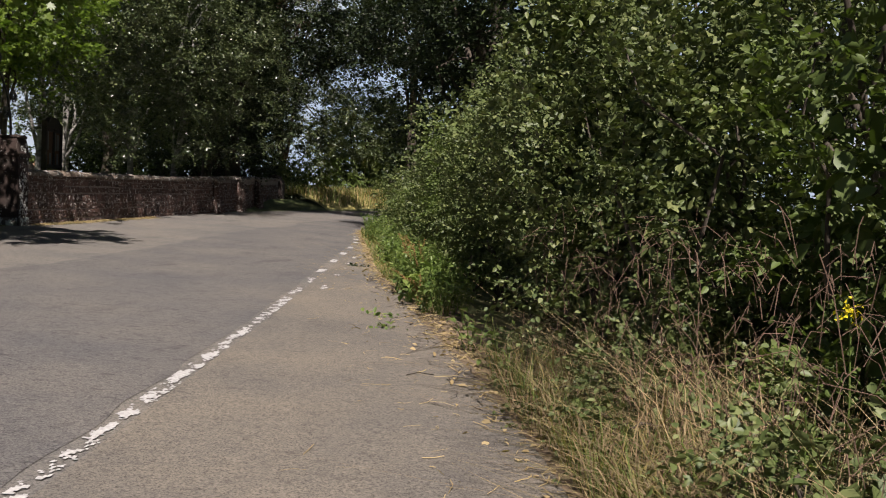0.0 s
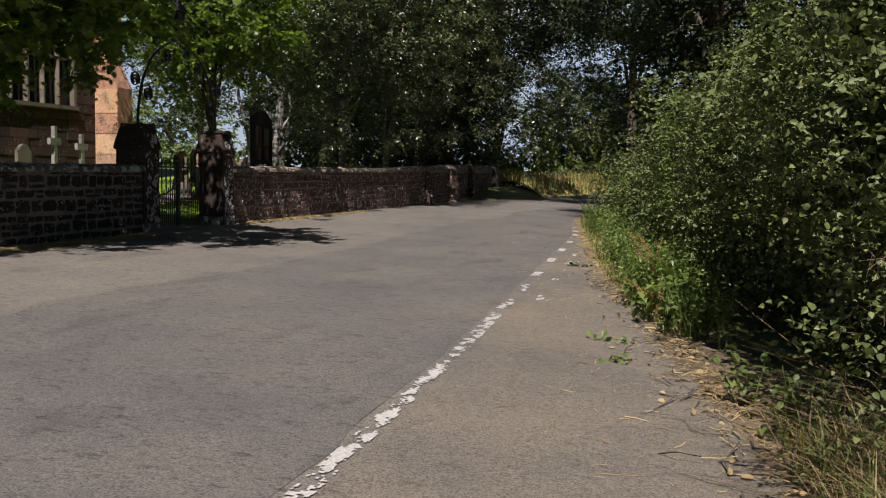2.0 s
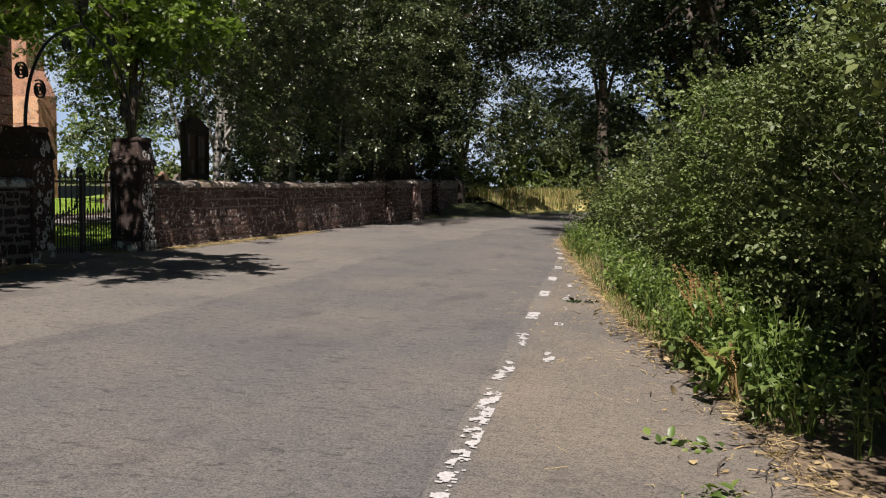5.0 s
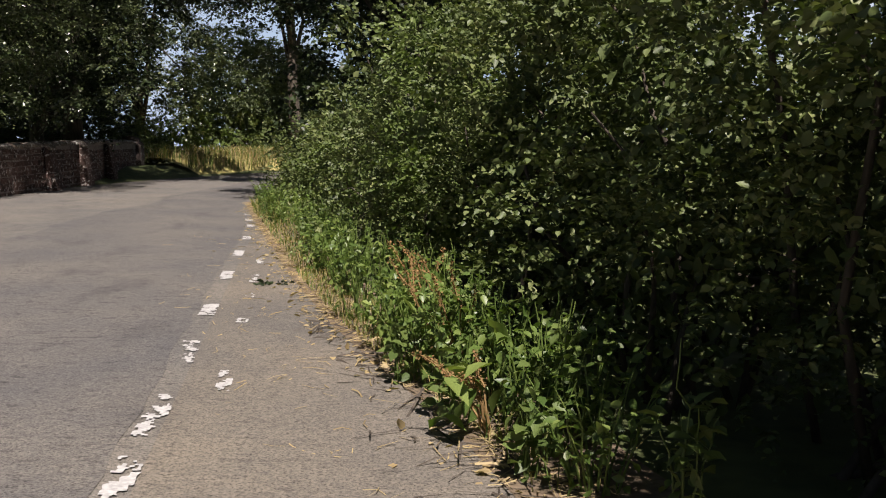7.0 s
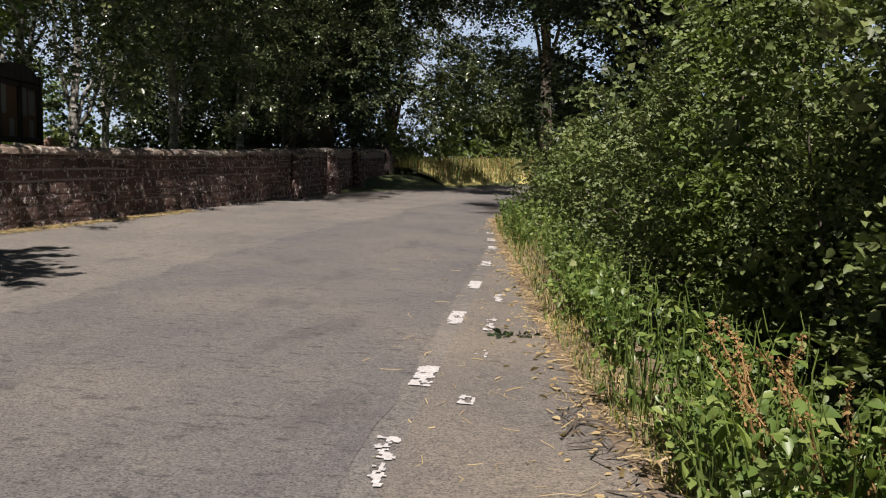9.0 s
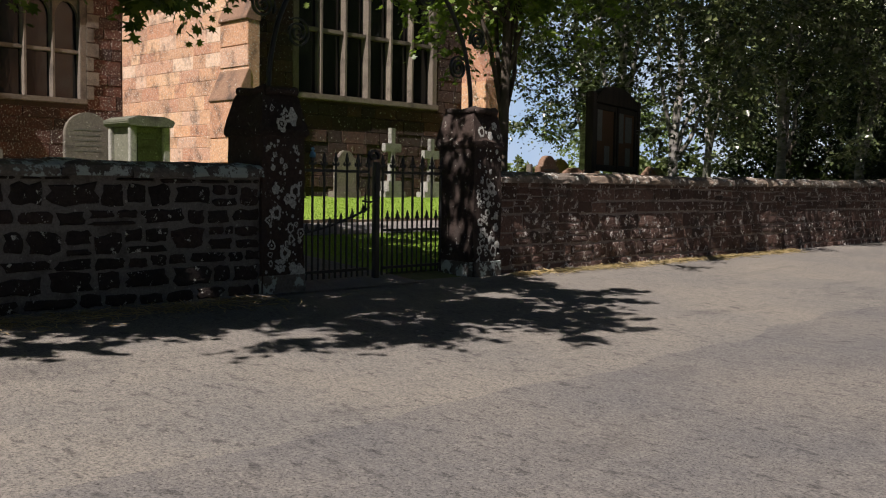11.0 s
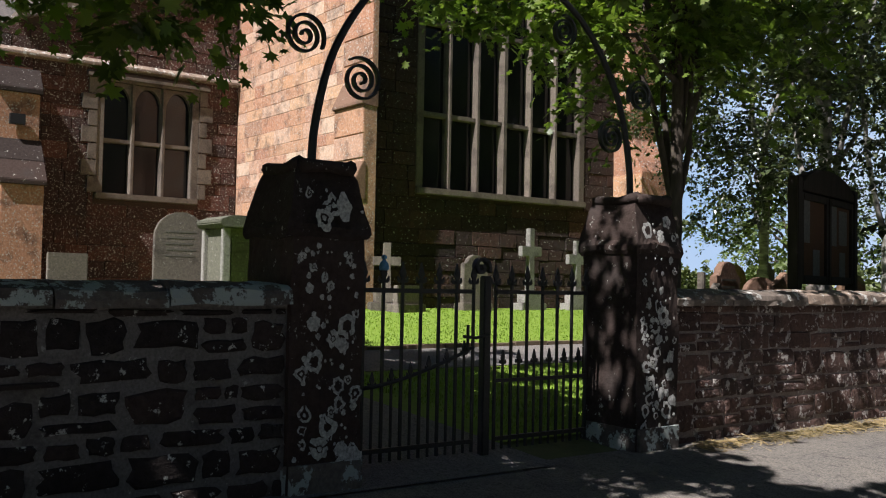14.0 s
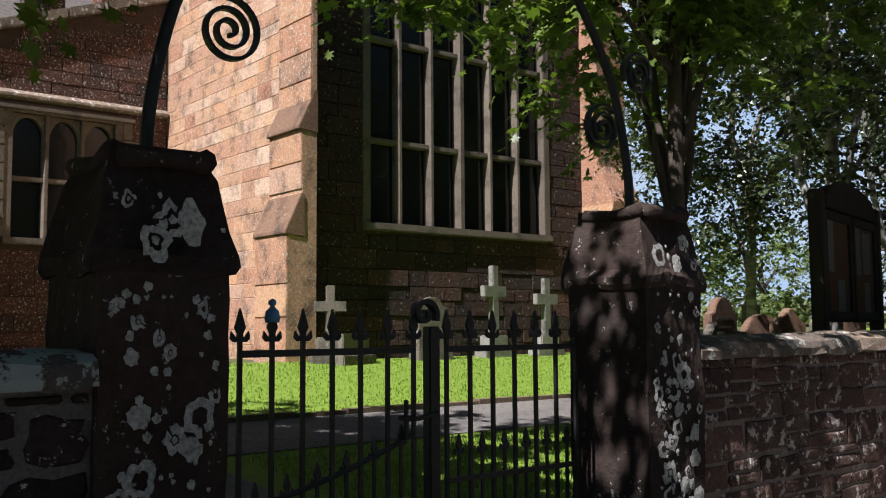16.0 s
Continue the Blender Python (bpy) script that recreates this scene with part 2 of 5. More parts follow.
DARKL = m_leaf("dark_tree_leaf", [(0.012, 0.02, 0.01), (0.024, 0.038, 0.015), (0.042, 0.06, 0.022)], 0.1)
RUSTL = m_leaf("copper_leaf", [(0.035, 0.018, 0.016), (0.06, 0.03, 0.022), (0.045, 0.04, 0.02)], 0.15)
DOCK = m_leaf("rusty_dock_seed", [(0.22, 0.12, 0.055), (0.3, 0.18, 0.08), (0.2, 0.17, 0.06)], 0.15, 0.8)
DRYSTEM = m_plain("dead_bramble_stem", (0.1, 0.06, 0.045), (0.2, 0.13, 0.09), 0.9, scale=30)
YELLOW = m_leaf("yellow_petal", [(0.75, 0.6, 0.02), (0.8, 0.68, 0.04)], 0.3)
DISTANCE, _n, _l, _b = mat("summer_sky_distance", 1.0, 0, 0.0)
_b.inputs["Base Color"].default_value = (0, 0, 0, 1)
_l.new(ramp(_n, _l, tex_noise(_n, _l, 0.012, 4, 0.55), [(0.4, (0.32, 0.46, 0.64)), (0.62, (0.5, 0.57, 0.64))]), _b.inputs["Emission Color"])
_b.inputs["Emission Strength"].default_value = 0.75
FIELD = m_plain("dry_field_grass", (0.22, 0.2, 0.06), (0.42, 0.36, 0.14), 0.95, scale=4)


# ---- mesh helpers ----
class Build:
    """Gathers vertices and faces of one mesh."""

    def __init__(self):
        self.v, self.f = [], []

    def add(self, verts, faces):
        k = len(self.v)
        self.v += [tuple(p) for p in verts]
        self.f += [tuple(i + k for i in f) for f in faces]
        return self

    def box(self, x0, y0, z0, x1, y1, z1):
        v = [(x, y, z) for z in (z0, z1) for y in (y0, y1) for x in (x0, x1)]
        return self.add(v, [(0, 2, 3, 1), (4, 5, 7, 6), (0, 1, 5, 4), (2, 6, 7, 3), (0, 4, 6, 2), (1, 3, 7, 5)])

    def prism(self, poly, axis, a, b):
        """A polygon in the plane across axis, pushed from a to b along it."""
        def at(p, h):
            return {"x": (h, p[0], p[1]), "y": (p[0], h, p[1]), "z": (p[0], p[1], h)}[axis]
        n = len(poly)
        v = [at(p, a) for p in poly] + [at(p, b) for p in poly]
        return self.add(v, [tuple(range(n))[::-1], tuple(range(n, 2 * n))] + [(i, (i + 1) % n, n + (i + 1) % n, n + i) for i in range(n)])

    def tube(self, pts, radii, sides=6):
        pts = [Vector(p) for p in pts]
        rings = []
        for i, p in enumerate(pts):
            d = (pts[min(i + 1, len(pts) - 1)] - pts[max(i - 1, 0)])
            d = d.normalized() if d.length > 1e-9 else Vector((0, 0, 1))
            side = d.cross(Vector((1, 0, 0)) if abs(d.x) < 0.8 else Vector((0, 1, 0))).normalized()
            up = side.cross(d)
            r = radii[i] if isinstance(radii, (list, tuple)) else radii
            rings.append([p + side * r * math.cos(2 * math.pi * k / sides) + up * r * math.sin(2 * math.pi * k / sides) for k in range(sides)])
        v = [q for ring in rings for q in ring]
        f = []
        for i in range(len(rings) - 1):
            for k in range(sides):
                a, b = i * sides + k, i * sides + (k + 1) % sides
                f.append((a, b, b + sides, a + sides))
        f += [tuple(range(sides))[::-1], tuple(range(len(v) - sides, len(v)))]
        return self.add(v, f)

    def lathe(self, prof, cx, cy, sides=10):
        """Profile of (radius, z) turned round a vertical axis."""
        v = [(cx + r * math.cos(2 * math.pi * k / sides), cy + r * math.sin(2 * math.pi * k / sides), z) for r, z in prof for k in range(sides)]
        f = [(i * sides + k, i * sides + (k + 1) % sides, (i + 1) * sides + (k + 1) % sides, (i + 1) * sides + k) for i in range(len(prof) - 1) for k in range(sides)]
        f += [tuple(range(sides))[::-1], tuple(range(len(v) - sides, len(v)))]
        return self.add(v, f)

    def mesh(self, name, material, smooth=False, bevel=0.0, jitter=0.0):
        me = bpy.data.meshes.new(name)
        me.from_pydata(self.v, [], self.f)
        if bevel > 0:
            bm = bmesh.new()
            bm.from_mesh(me)
            bmesh.ops.bevel(bm, geom=bm.edges[:], offset=bevel, segments=2, affect="EDGES", clamp_overlap=True)
            bm.to_mesh(me)
            bm.free()
        if jitter > 0:
            for v in me.vertices:
                d = noise.noise_vector(v.co * 4.0)
                v.co += d * jitter
        me.materials.append(material)
        me.validate()
        if smooth:
            me.polygons.foreach_set("use_smooth", [True] * len(me.polygons))
        me.update()
        return me


def part(name, me, parent, label=""):
    ob = new(name, me)
    ob.parent = parent
    return tagged(ob, label)


def thing(name, label, category, group="", at=(0, 0, 0), rz=0.0):
    ob = new(name)
    ob.empty_display_size = 0.1
    ob.matrix_basis = pose(*at, 0, 0, rz)
    return tagged(ob, label, category, group)


def structure(name, me, label, category):
    return tagged(new(name, me), label, category, kind="structure")


def big_mesh(name, verts, tris, material):
    """A mesh from arrays, for leaves and blades."""
    me = bpy.data.meshes.new(name)
    nv, nt = len(verts), len(tris)
    me.vertices.add(nv)
    me.vertices.foreach_set("co", np.ascontiguousarray(verts, dtype=np.float32).ravel())
    me.loops.add(nt * 3)
    me.loops.foreach_set("vertex_index", np.ascontiguousarray(tris, dtype=np.int32).ravel())
    me.polygons.add(nt)
    me.polygons.foreach_set("loop_start", np.arange(0, nt * 3, 3, dtype=np.int32))
    me.materials.append(material)
    me.update(calc_edges=True)
    return me


def unit(a):
    return a / np.maximum(np.linalg.norm(a, axis=-1, keepdims=True), 1e-9)


KITE = (np.array([(0, 0, 0), (-0.5, 0.42, 0.10), (0, 1, -0.12), (0.5, 0.42, 0.10)]), np.array([(0, 2, 1), (0, 3, 2)]))
OVAL = (np.array([(0, 0, 0), (-0.42, 0.25, 0.08), (-0.46, 0.6, 0.06), (0, 1, -0.15), (0.46, 0.6, 0.06), (0.42, 0.25, 0.08), (0, 0.45, -0.02)]),
        np.array([(0, 6, 1), (1, 6, 2), (2, 6, 3), (3, 6, 4), (4, 6, 5), (5, 6, 0)]))
LANCE = (np.array([(0, 0, 0), (-0.4, 0.28, 0.1), (-0.38, 0.62, 0.07), (0, 1, -0.14), (0.38, 0.62, 0.07), (0.4, 0.28, 0.1)]), np.array([(0, 2, 1), (0, 3, 2), (0, 4, 3), (0, 5, 4)]))
LOBED = (np.array([(0, 0.38, 0.0), (0, 0, 0), (-0.32, 0.02, 0.04), (-0.22, 0.24, 0.02), (-0.62, 0.42, -0.05), (-0.27, 0.52, 0.03), (-0.36, 0.84, -0.05), (-0.1, 0.72, 0.02), (0, 1.0, -0.1),
                   (0.1, 0.72, 0.02), (0.36, 0.84, -0.05), (0.27, 0.52, 0.03), (0.62, 0.42, -0.05), (0.22, 0.24, 0.02), (0.32, 0.02, 0.04)]),
         np.array([(0, i + 1, i) for i in range(1, 14)] + [(0, 1, 14)]))


def leaf_mesh(name, centres, normals, size, width, shape, material, rng, spread=0.8, hang=0.35):
    """One leaf at each centre, facing about along its normal, its tip hanging a little."""
    base, tris = shape
    n = len(centres)
    nor = unit(normals + rng.normal(0, spread, (n, 3)))
    tip = rng.normal(0, 1, (n, 3)) + np.array([0, 0, -hang * 2])
    tip = unit(tip - nor * (tip * nor).sum(1, keepdims=True))
    side = np.cross(tip, nor)
    s = size * rng.uniform(0.55, 1.25, (n, 1, 1))
    v = centres[:, None, :] + s * (base[None, :, 0:1] * width * side[:, None] + base[None, :, 1:2] * tip[:, None] + base[None, :, 2:3] * nor[:, None])
    f = tris[None] + (np.arange(n) * len(base))[:, None, None]
    return big_mesh(name, v.reshape(-1, 3), f.reshape(-1, 3), material)


def spray_mesh(name, starts, dirs, length, per, size, width, shape, material, rng, flat=0.5, droop=0.4):
    """Leafy shoots: each runs out from its start and drops a little, with leaves set to both sides of it."""
    base, tris = shape
    n = len(starts)
    d = unit(dirs + rng.normal(0, 0.4, (n, 3)))
    d = unit(d * np.array([1, 1, flat]) + np.array([0, 0, 0.12]))
    L = length * rng.uniform(0.45, 1.35, (n, 1))
    side = unit(np.cross(d, np.array([0, 0, 1.0])) + rng.normal(0, 0.2, (n, 3)))
    up = np.cross(side, d)
    u = np.tile((np.arange(per) + 0.5) / per, n)[:, None]
    k = np.repeat(np.arange(n), per)
    sgn = np.tile(np.where(np.arange(per) % 2 == 0, 1.0, -1.0), n)[:, None]
    m = len(k)
    pos = starts[k] + d[k] * L[k] * u + np.array([0, 0, -1.0]) * L[k] * droop * u * u + rng.normal(0, 0.012, (m, 3))
    tip = unit(side[k] * sgn * 0.9 + d[k] * 0.55 + rng.normal(0, 0.35, (m, 3)) + np.array([0, 0, -0.3]))
    nor = up[k] + rng.normal(0, 0.38, (m, 3))
    nor = unit(nor - tip * (nor * tip).sum(1, keepdims=True))
    sd = np.cross(tip, nor)
    s = (size * rng.uniform(0.6, 1.25, (m, 1)) * (1.15 - 0.45 * u))[:, :, None]
    v = pos[:, None, :] + s * (base[None, :, 0:1] * width * sd[:, None] + base[None, :, 1:2] * tip[:, None] + base[None, :, 2:3] * nor[:, None])
    f = tris[None] + (np.arange(m) * len(base))[:, None, None]
    return big_mesh(name, v.reshape(-1, 3), f.reshape(-1, 3), material)


def clumps(rng, count, centre, radii, hollow=0.45, rough=0.3):
    """Centres of leaf clumps in the outer part of an uneven ellipsoid."""
    d = unit(rng.normal(0, 1, (count, 3)))
    lump = np.array([1 + rough * noise.noise(Vector(p * 1.7 + np.array(centre))) * 2 for p in d])
    r = rng.uniform(hollow, 1, count) ** 0.6 * lump
    return np.array(centre) + d * r[:, None] * np.array(radii), d


def blades(name, pts, height, width, material, rng, lean=0.35, droop=0.3):
    """Grass blades of three joints each."""
    n = len(pts)
    a = rng.uniform(0, 2 * math.pi, n)
    dirn = np.stack([np.cos(a), np.sin(a), np.zeros(n)], 1)
    side = np.stack([-np.sin(a), np.cos(a), np.zeros(n)], 1)
    h = (height * rng.uniform(0.5, 1.3, n))[:, None]
    ln = h * lean * rng.uniform(0.1, 1.6, (n, 1))
    w = width * 0.5
    mid = pts + dirn * ln * 0.35 + np.array([0, 0, 1]) * h * 0.6
    tip = pts + dirn * ln * (1 + droop) + np.array([0, 0, 1]) * h * (1 - droop * rng.uniform(0, 1, (n, 1)))
    v = np.stack([pts - side * w, pts + side * w, mid + side * w * 0.8, mid - side * w * 0.8, tip], 1)
    f = np.array([(0, 1, 2), (0, 2, 3), (3, 2, 4)])[None] + (np.arange(n) * 5)[:, None, None]
    return big_mesh(name, v.reshape(-1, 3), f.reshape(-1, 3), material)


def litter(name, pts, length, width, material, rng, rise=0.03):
    """Flat strips lying about on the ground."""
    n = len(pts)
    a = rng.uniform(0, 2 * math.pi, n)
    d = np.stack([np.cos(a), np.sin(a), rng.normal(0, 0.10, n)], 1)
    s = np.stack([-np.sin(a), np.cos(a), rng.normal(0, 0.4, n)], 1)
    L = (length * rng.uniform(0.3, 1.4, n))[:, None] * 0.5
    W = (width * rng.uniform(0.6, 1.4, n))[:, None] * 0.5
    p = pts + np.array([0, 0, 1]) * rng.uniform(0.004, rise, (n, 1))
    bend = s * L * rng.normal(0, 0.25, (n, 1))
    v = np.stack([p - d * L - s * W, p - d * L + s * W, p + bend + s * W, p + bend - s * W, p + d * L + s * W, p + d * L - s * W], 1)
    f = np.array([(0, 1, 2), (0, 2, 3), (3, 2, 4), (3, 4, 5)])[None] + (np.arange(n) * 6)[:, None, None]
    return big_mesh(name, v.reshape(-1, 3), f.reshape(-1, 3), material)


# ---- the lie of the land ----
def bend(y):
    """How far the road has swung to the right."""
    return max(0.0, y - 36.0) ** 2 / 70.0


def land(x, y):
    s = x - bend(y)
    z = 0.04 * (-1.3 - min(max(s, -8.6), 4.0))
    if x < -8.6 and y < 48.5:
        z = 0.30 + 0.074 * min(9.6, -8.6 - x)
    if y > 36 and s < -8.6:
        z += min(1.0, (y - 36) / 10) * 0.5 * min(1.0, (-8.6 - s) / 1.5)
    return z


def land_np(xy):
    return np.array([land(float(a), float(b)) for a, b in xy])


def hedge_line(y):
    """Where the foot of the hedge runs."""
    return float(np.interp(y, [-8, 1.7, 5, 6.95, 9, 11.7, 12.4, 14.1, 15.4, 16.7, 19.4, 24, 29.7, 37], [2.7, 2.45, 2.2, 1.98, 1.64, 1.08, 0.94, 0.66, 0.33, 0.04, -0.44, -1.13, -2.0, -2.9])) + bend(y)


def edge_line(y):
    """Where the painted edge line of the carriageway runs."""
    return float(np.interp(y, [-8, 5.9, 11.35, 15.7, 19.6, 23.9, 26.2, 28.9, 34], [0.2, -0.53, -0.77, -1.03, -1.27, -1.52, -1.7, -2.05, -2.75]))


def sheet(name, xs_of, ys, dz, material, nx=24):
    """A strip that lies on the land, between the two sides that xs_of gives."""
    v, f = [], []
    for y in ys:
        a, b = xs_of(y)
        for i in range(nx + 1):
            x = a + (b - a) * i / nx
            v.append((x, y, land(x, y) + dz))
    for j in range(len(ys) - 1):
        for i in range(nx):
            k = j * (nx + 1) + i
            f.append((k, k + 1, k + nx + 2, k + nx + 1))
    b = Build()
    b.v, b.f = v, f
    return b.mesh(name, material, smooth=True)


gx = [-900, -300, -120, -60] + list(np.arange(-40, -10, 2.0)) + list(np.arange(-10, 4.1, 0.4)) + [6, 10, 20, 40, 120, 300, 900]
gy = [-900, -300, -100, -40, -20] + list(np.arange(-12, 80, 1.0)) + [85, 100, 130, 200, 400, 900]
gb = Build()
gb.v = [(x, y, land(x, y)) for y in gy for x in gx]
gb.f = [(j * len(gx) + i, j * len(gx) + i + 1, (j + 1) * len(gx) + i + 1, (j + 1) * len(gx) + i) for j in range(len(gy) - 1) for i in range(len(gx) - 1)]
structure("ground", gb.mesh("ground", GROUND, smooth=True), "rough soil and grass ground of a country lane", "ground")
bd = Build()
for i in range(41):
    a = radians(-85 + 115 * i / 40)
    for z in (-4, 30, 110):
        bd.v.append((-3 + 320 * math.sin(a), 12 + 320 * math.cos(a), z))
bd.f = [(3 * i + j, 3 * i + j + 1, 3 * i + j + 4, 3 * i + j + 3) for i in range(40) for j in range(2)]
structure("backdrop", bd.mesh("backdrop", DISTANCE, smooth=True), "pale blue summer sky low over the fields", "sky")
ys = list(np.arange(-14, 78, 0.5))
structure("road", sheet("road", lambda y: (-8.5 + bend(y), edge_line(y) + 0.06 if y < 27 else hedge_line(y) + 0.15), ys, 0.014, ROAD, 28), "worn grey asphalt lane with darker patched strips", "road")
structure("road_surfacing", sheet("road_surfacing", lambda y: (-4.75 + bend(y) + 0.35 * noise.noise(Vector((y * 0.35, 0.3, 0))) + 0.16 * noise.noise(Vector((y * 1.7, 4.3, 0))), (edge_line(y) if y < 27 else hedge_line(y)) - 0.1 + 0.05 * noise.noise(Vector((y * 2.1, 9.3, 0)))), list(np.arange(-14, 78, 0.25)), 0.018, ROAD_DARK, 20), "darker grey strip of newer asphalt along the lane", "road")
structure("pavement", sheet("pavement", lambda y: (edge_line(y) + 0.06, max(hedge_line(y) + 0.3, edge_line(y) + 0.08)), [y for y in ys if y <= 26.5], 0.014, VERGE, 14), "dusty pale asphalt strip beside the lane, littered with straw", "pavement")

# ---- churchyard walls ----
def wall_top(y):
    return float(np.interp(y, [-20, 18.9, 22, 32, 37, 44, 48.5], [1.5, 1.5, 1.52, 1.54, 1.66, 1.8, 1.8]))


def rubble_stones(rng, y0, y1, z0, ztop, course=(0.1, 0.2), length=(0.18, 0.5)):
    """Rough stones brought to wavering courses on a wall's face: (y, z, length, height) of each."""
    out, z = [], z0
    while z < ztop(y0) - 0.05:
        h = rng.uniform(*course)
        y = y0 + rng.uniform(-0.2, 0.05)
        while y < y1:
            w = rng.uniform(*length) * (1.0 if h > 0.12 else 1.25)
            wav = 0.035 * noise.noise(Vector((y * 0.9, z * 3, 1.7)))
            zz, hh = z + wav, h
            if zz + hh > ztop(y) - 0.01:
                hh = ztop(y) - 0.01 - zz
            a, b = max(y, y0), min(y + w, y1)
            if b - a > 0.07 and hh > 0.04:
                q = rng.random()
                if q < 0.28 and hh > 0.13:
                    cut = rng.uniform(0.35, 0.65)
                    out.append((a, zz, b - a, hh * cut - 0.004))
                    if q < 0.12:
                        m = a + (b - a) * rng.uniform(0.3, 0.7)
                        out.append((a, zz + hh * cut, m - a, hh * (1 - cut)))
                        out.append((m, zz + hh * cut, b - m, hh * (1 - cut)))
                    else:
                        out.append((a, zz + hh * cut, b - a, hh * (1 - cut)))
                else:
                    s = rng.uniform(0.86, 1.06)
                    out.append((a, zz + hh * (1 - s) * rng.uniform(0, 1), b - a, hh * s))
            y += w
        z += h
    return out


def stone_shape(rng, w, h, depth, gap, rag=0.74):
    """One rough squared stone seen from the front: a ragged outline and a broken face standing proud along +x."""
    hw, hh = w / 2 - gap, h / 2 - gap
    ring = []
    for (ax, az), (bx, bz) in (((-1, -1), (1, -1)), ((1, -1), (1, 1)), ((1, 1), (-1, 1)), ((-1, 1), (-1, -1))):
        for u in (0.04, 0.36, 0.68):
            ja, jb = rng.uniform(rag, 1.06), rng.uniform(rag - 0.04, 1.06)
            ring.append(((ax + (bx - ax) * u) * hw * ja, (az + (bz - az) * u) * hh * jb))
    n = len(ring)
    rim = 0.9 if rag < 0.9 else 0.96
    tilt, roll = rng.normal(0, 0.25), rng.normal(0, 0.25)
    def face(a, b, s):
        return depth * (s + tilt * a / max(hw, 0.01) * 0.5 + roll * b / max(hh, 0.01) * 0.5 + rng.uniform(-0.15, 0.15))
    v = [(0, a, b) for a, b in ring] + [(face(a, b, 0.8), a * rim, b * (rim - 0.03)) for a, b in ring]
    inner = [(a * 0.5, b * 0.5) for a, b in ring[::3]]
    v += [(face(a, b, 1.15), a, b) for a, b in inner]
    f = [(k, (k + 1) % n, n + (k + 1) % n, n + k) for k in range(n)]
    for q in range(4):
        a = 3 * q
        c, d = 2 * n + q, 2 * n + (q + 1) % 4
        f += [(n + a, n + a + 1, c), (n + a + 1, n + a + 2, c), (n + a + 2, d, c), (n + a + 2, n + (a + 3) % n, d)]
    f.append((2 * n, 2 * n + 1, 2 * n + 2, 2 * n + 3))
    return v, f


def coping_piece(rng, y0, y1, front, back, top, thick):
    """A weathered half-round coping stone."""
    prof = []
    for k in range(9):
        a = math.pi * k / 8
        x = (front + back) / 2 + (front - back) / 2 * math.cos(a)
        prof.append((x, top - thick * 0.75 + thick * 0.75 * math.sin(a) ** 0.7 if 0 < k < 8 else top - thick * 0.7))
    prof = [(front, top - thick)] + prof + [(back, top - thick)]
    b = Build()
    segs = max(2, int((y1 - y0) / 0.15))
    n = len(prof)
    for i in range(segs + 1):
        y = y0 + (y1 - y0) * i / segs
        b.v += [(x + rng.normal(0, 0.006), y, z + rng.normal(0, 0.006)) for x, z in prof]
    b.f = [(i * n + k, (i + 1) * n + k, (i + 1) * n + (k + 1) % n, i * n + (k + 1) % n) for i in range(segs) for k in range(n)] + [tuple(range(n)), tuple(range(segs * n, segs * n + n))[::-1]]
    return b


def churchyard_wall(name, y0, y1, front, label, singles, seed, course, length, gap, bed=None, one=None, many=None, proud=0.034, cope=None, rag=0.74):
    rng = np.random.default_rng(seed)
    core = Build()
    steps = max(1, int((y1 - y0) / 2))
    for i in range(steps):
        a, b = y0 + (y1 - y0) * i / steps, y0 + (y1 - y0) * (i + 1) / steps
        core.box(front - 0.42, a, -0.2, front - 0.03, b, min(wall_top(a), wall_top(b)) - 0.11)
    wall = structure(name, core.mesh(name, bed or MORTAR), label, "wall")
    far = Build()
    for a, z, w, h in rubble_stones(rng, y0, y1, 0.16, lambda y: wall_top(y) - 0.12, course, length):
        v, f = stone_shape(rng, w, h, proud, gap, rag)
        y, zz = a + w / 2, z + h / 2
        if singles[0] <= y <= singles[1]:
            sb = Build().add(v, f)
            st = part("stone", sb.mesh("stone", one or RUBBLE), wall)
            st.location = (front - 0.0315, y, zz)
        else:
            far.add([(front - 0.031 + p[0], y + p[1], zz + p[2]) for p in v], f)
    if far.v:
        tagged(part("stonework", far.mesh("stonework", many or RUBBLE_FAR), wall), kind="stuff")
    y = y0
    while y < y1 - 0.05:
        w = rng.uniform(0.5, 1.1)
        e = min(y + w, y1)
        top = (wall_top(y) + wall_top(e)) / 2 + rng.normal(0, 0.006)
        part("coping_stone", coping_piece(rng, y + 0.006, e - 0.006, front + 0.05, front - 0.48, top, 0.13).mesh("coping_stone", cope or COPING), wall)
        y = e
    return wall


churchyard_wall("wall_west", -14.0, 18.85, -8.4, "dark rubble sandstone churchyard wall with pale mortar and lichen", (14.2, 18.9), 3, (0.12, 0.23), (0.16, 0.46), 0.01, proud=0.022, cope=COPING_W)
churchyard_wall("wall_east", 22.2, 48.5, -8.45, "dark red rubble sandstone churchyard wall with rounded coping", (22.1, 26.2), 5, (0.13, 0.25), (0.2, 0.5), 0.005, POINTING, RUBBLE_EAST, RUBBLE_EAST_FAR, 0.014, rag=0.93)

# battered buttresses along the far part of the wall
for yb in (36.9, 40.3, 43.5):
    zt = wall_top(yb) - 0.1
    wb = thing("wall_buttress", "battered rubble buttress leaning on the churchyard wall", "buttress", "buttresses of the churchyard wall")
    part("body", Build().prism([(-8.43, -0.1), (-8.1, -0.1), (-8.14, 0.35), (-8.3, zt - 0.12), (-8.43, zt)], "y", yb, yb + 0.6).mesh("body", RUBBLE_EAST, bevel=0.03, jitter=0.02), wb)
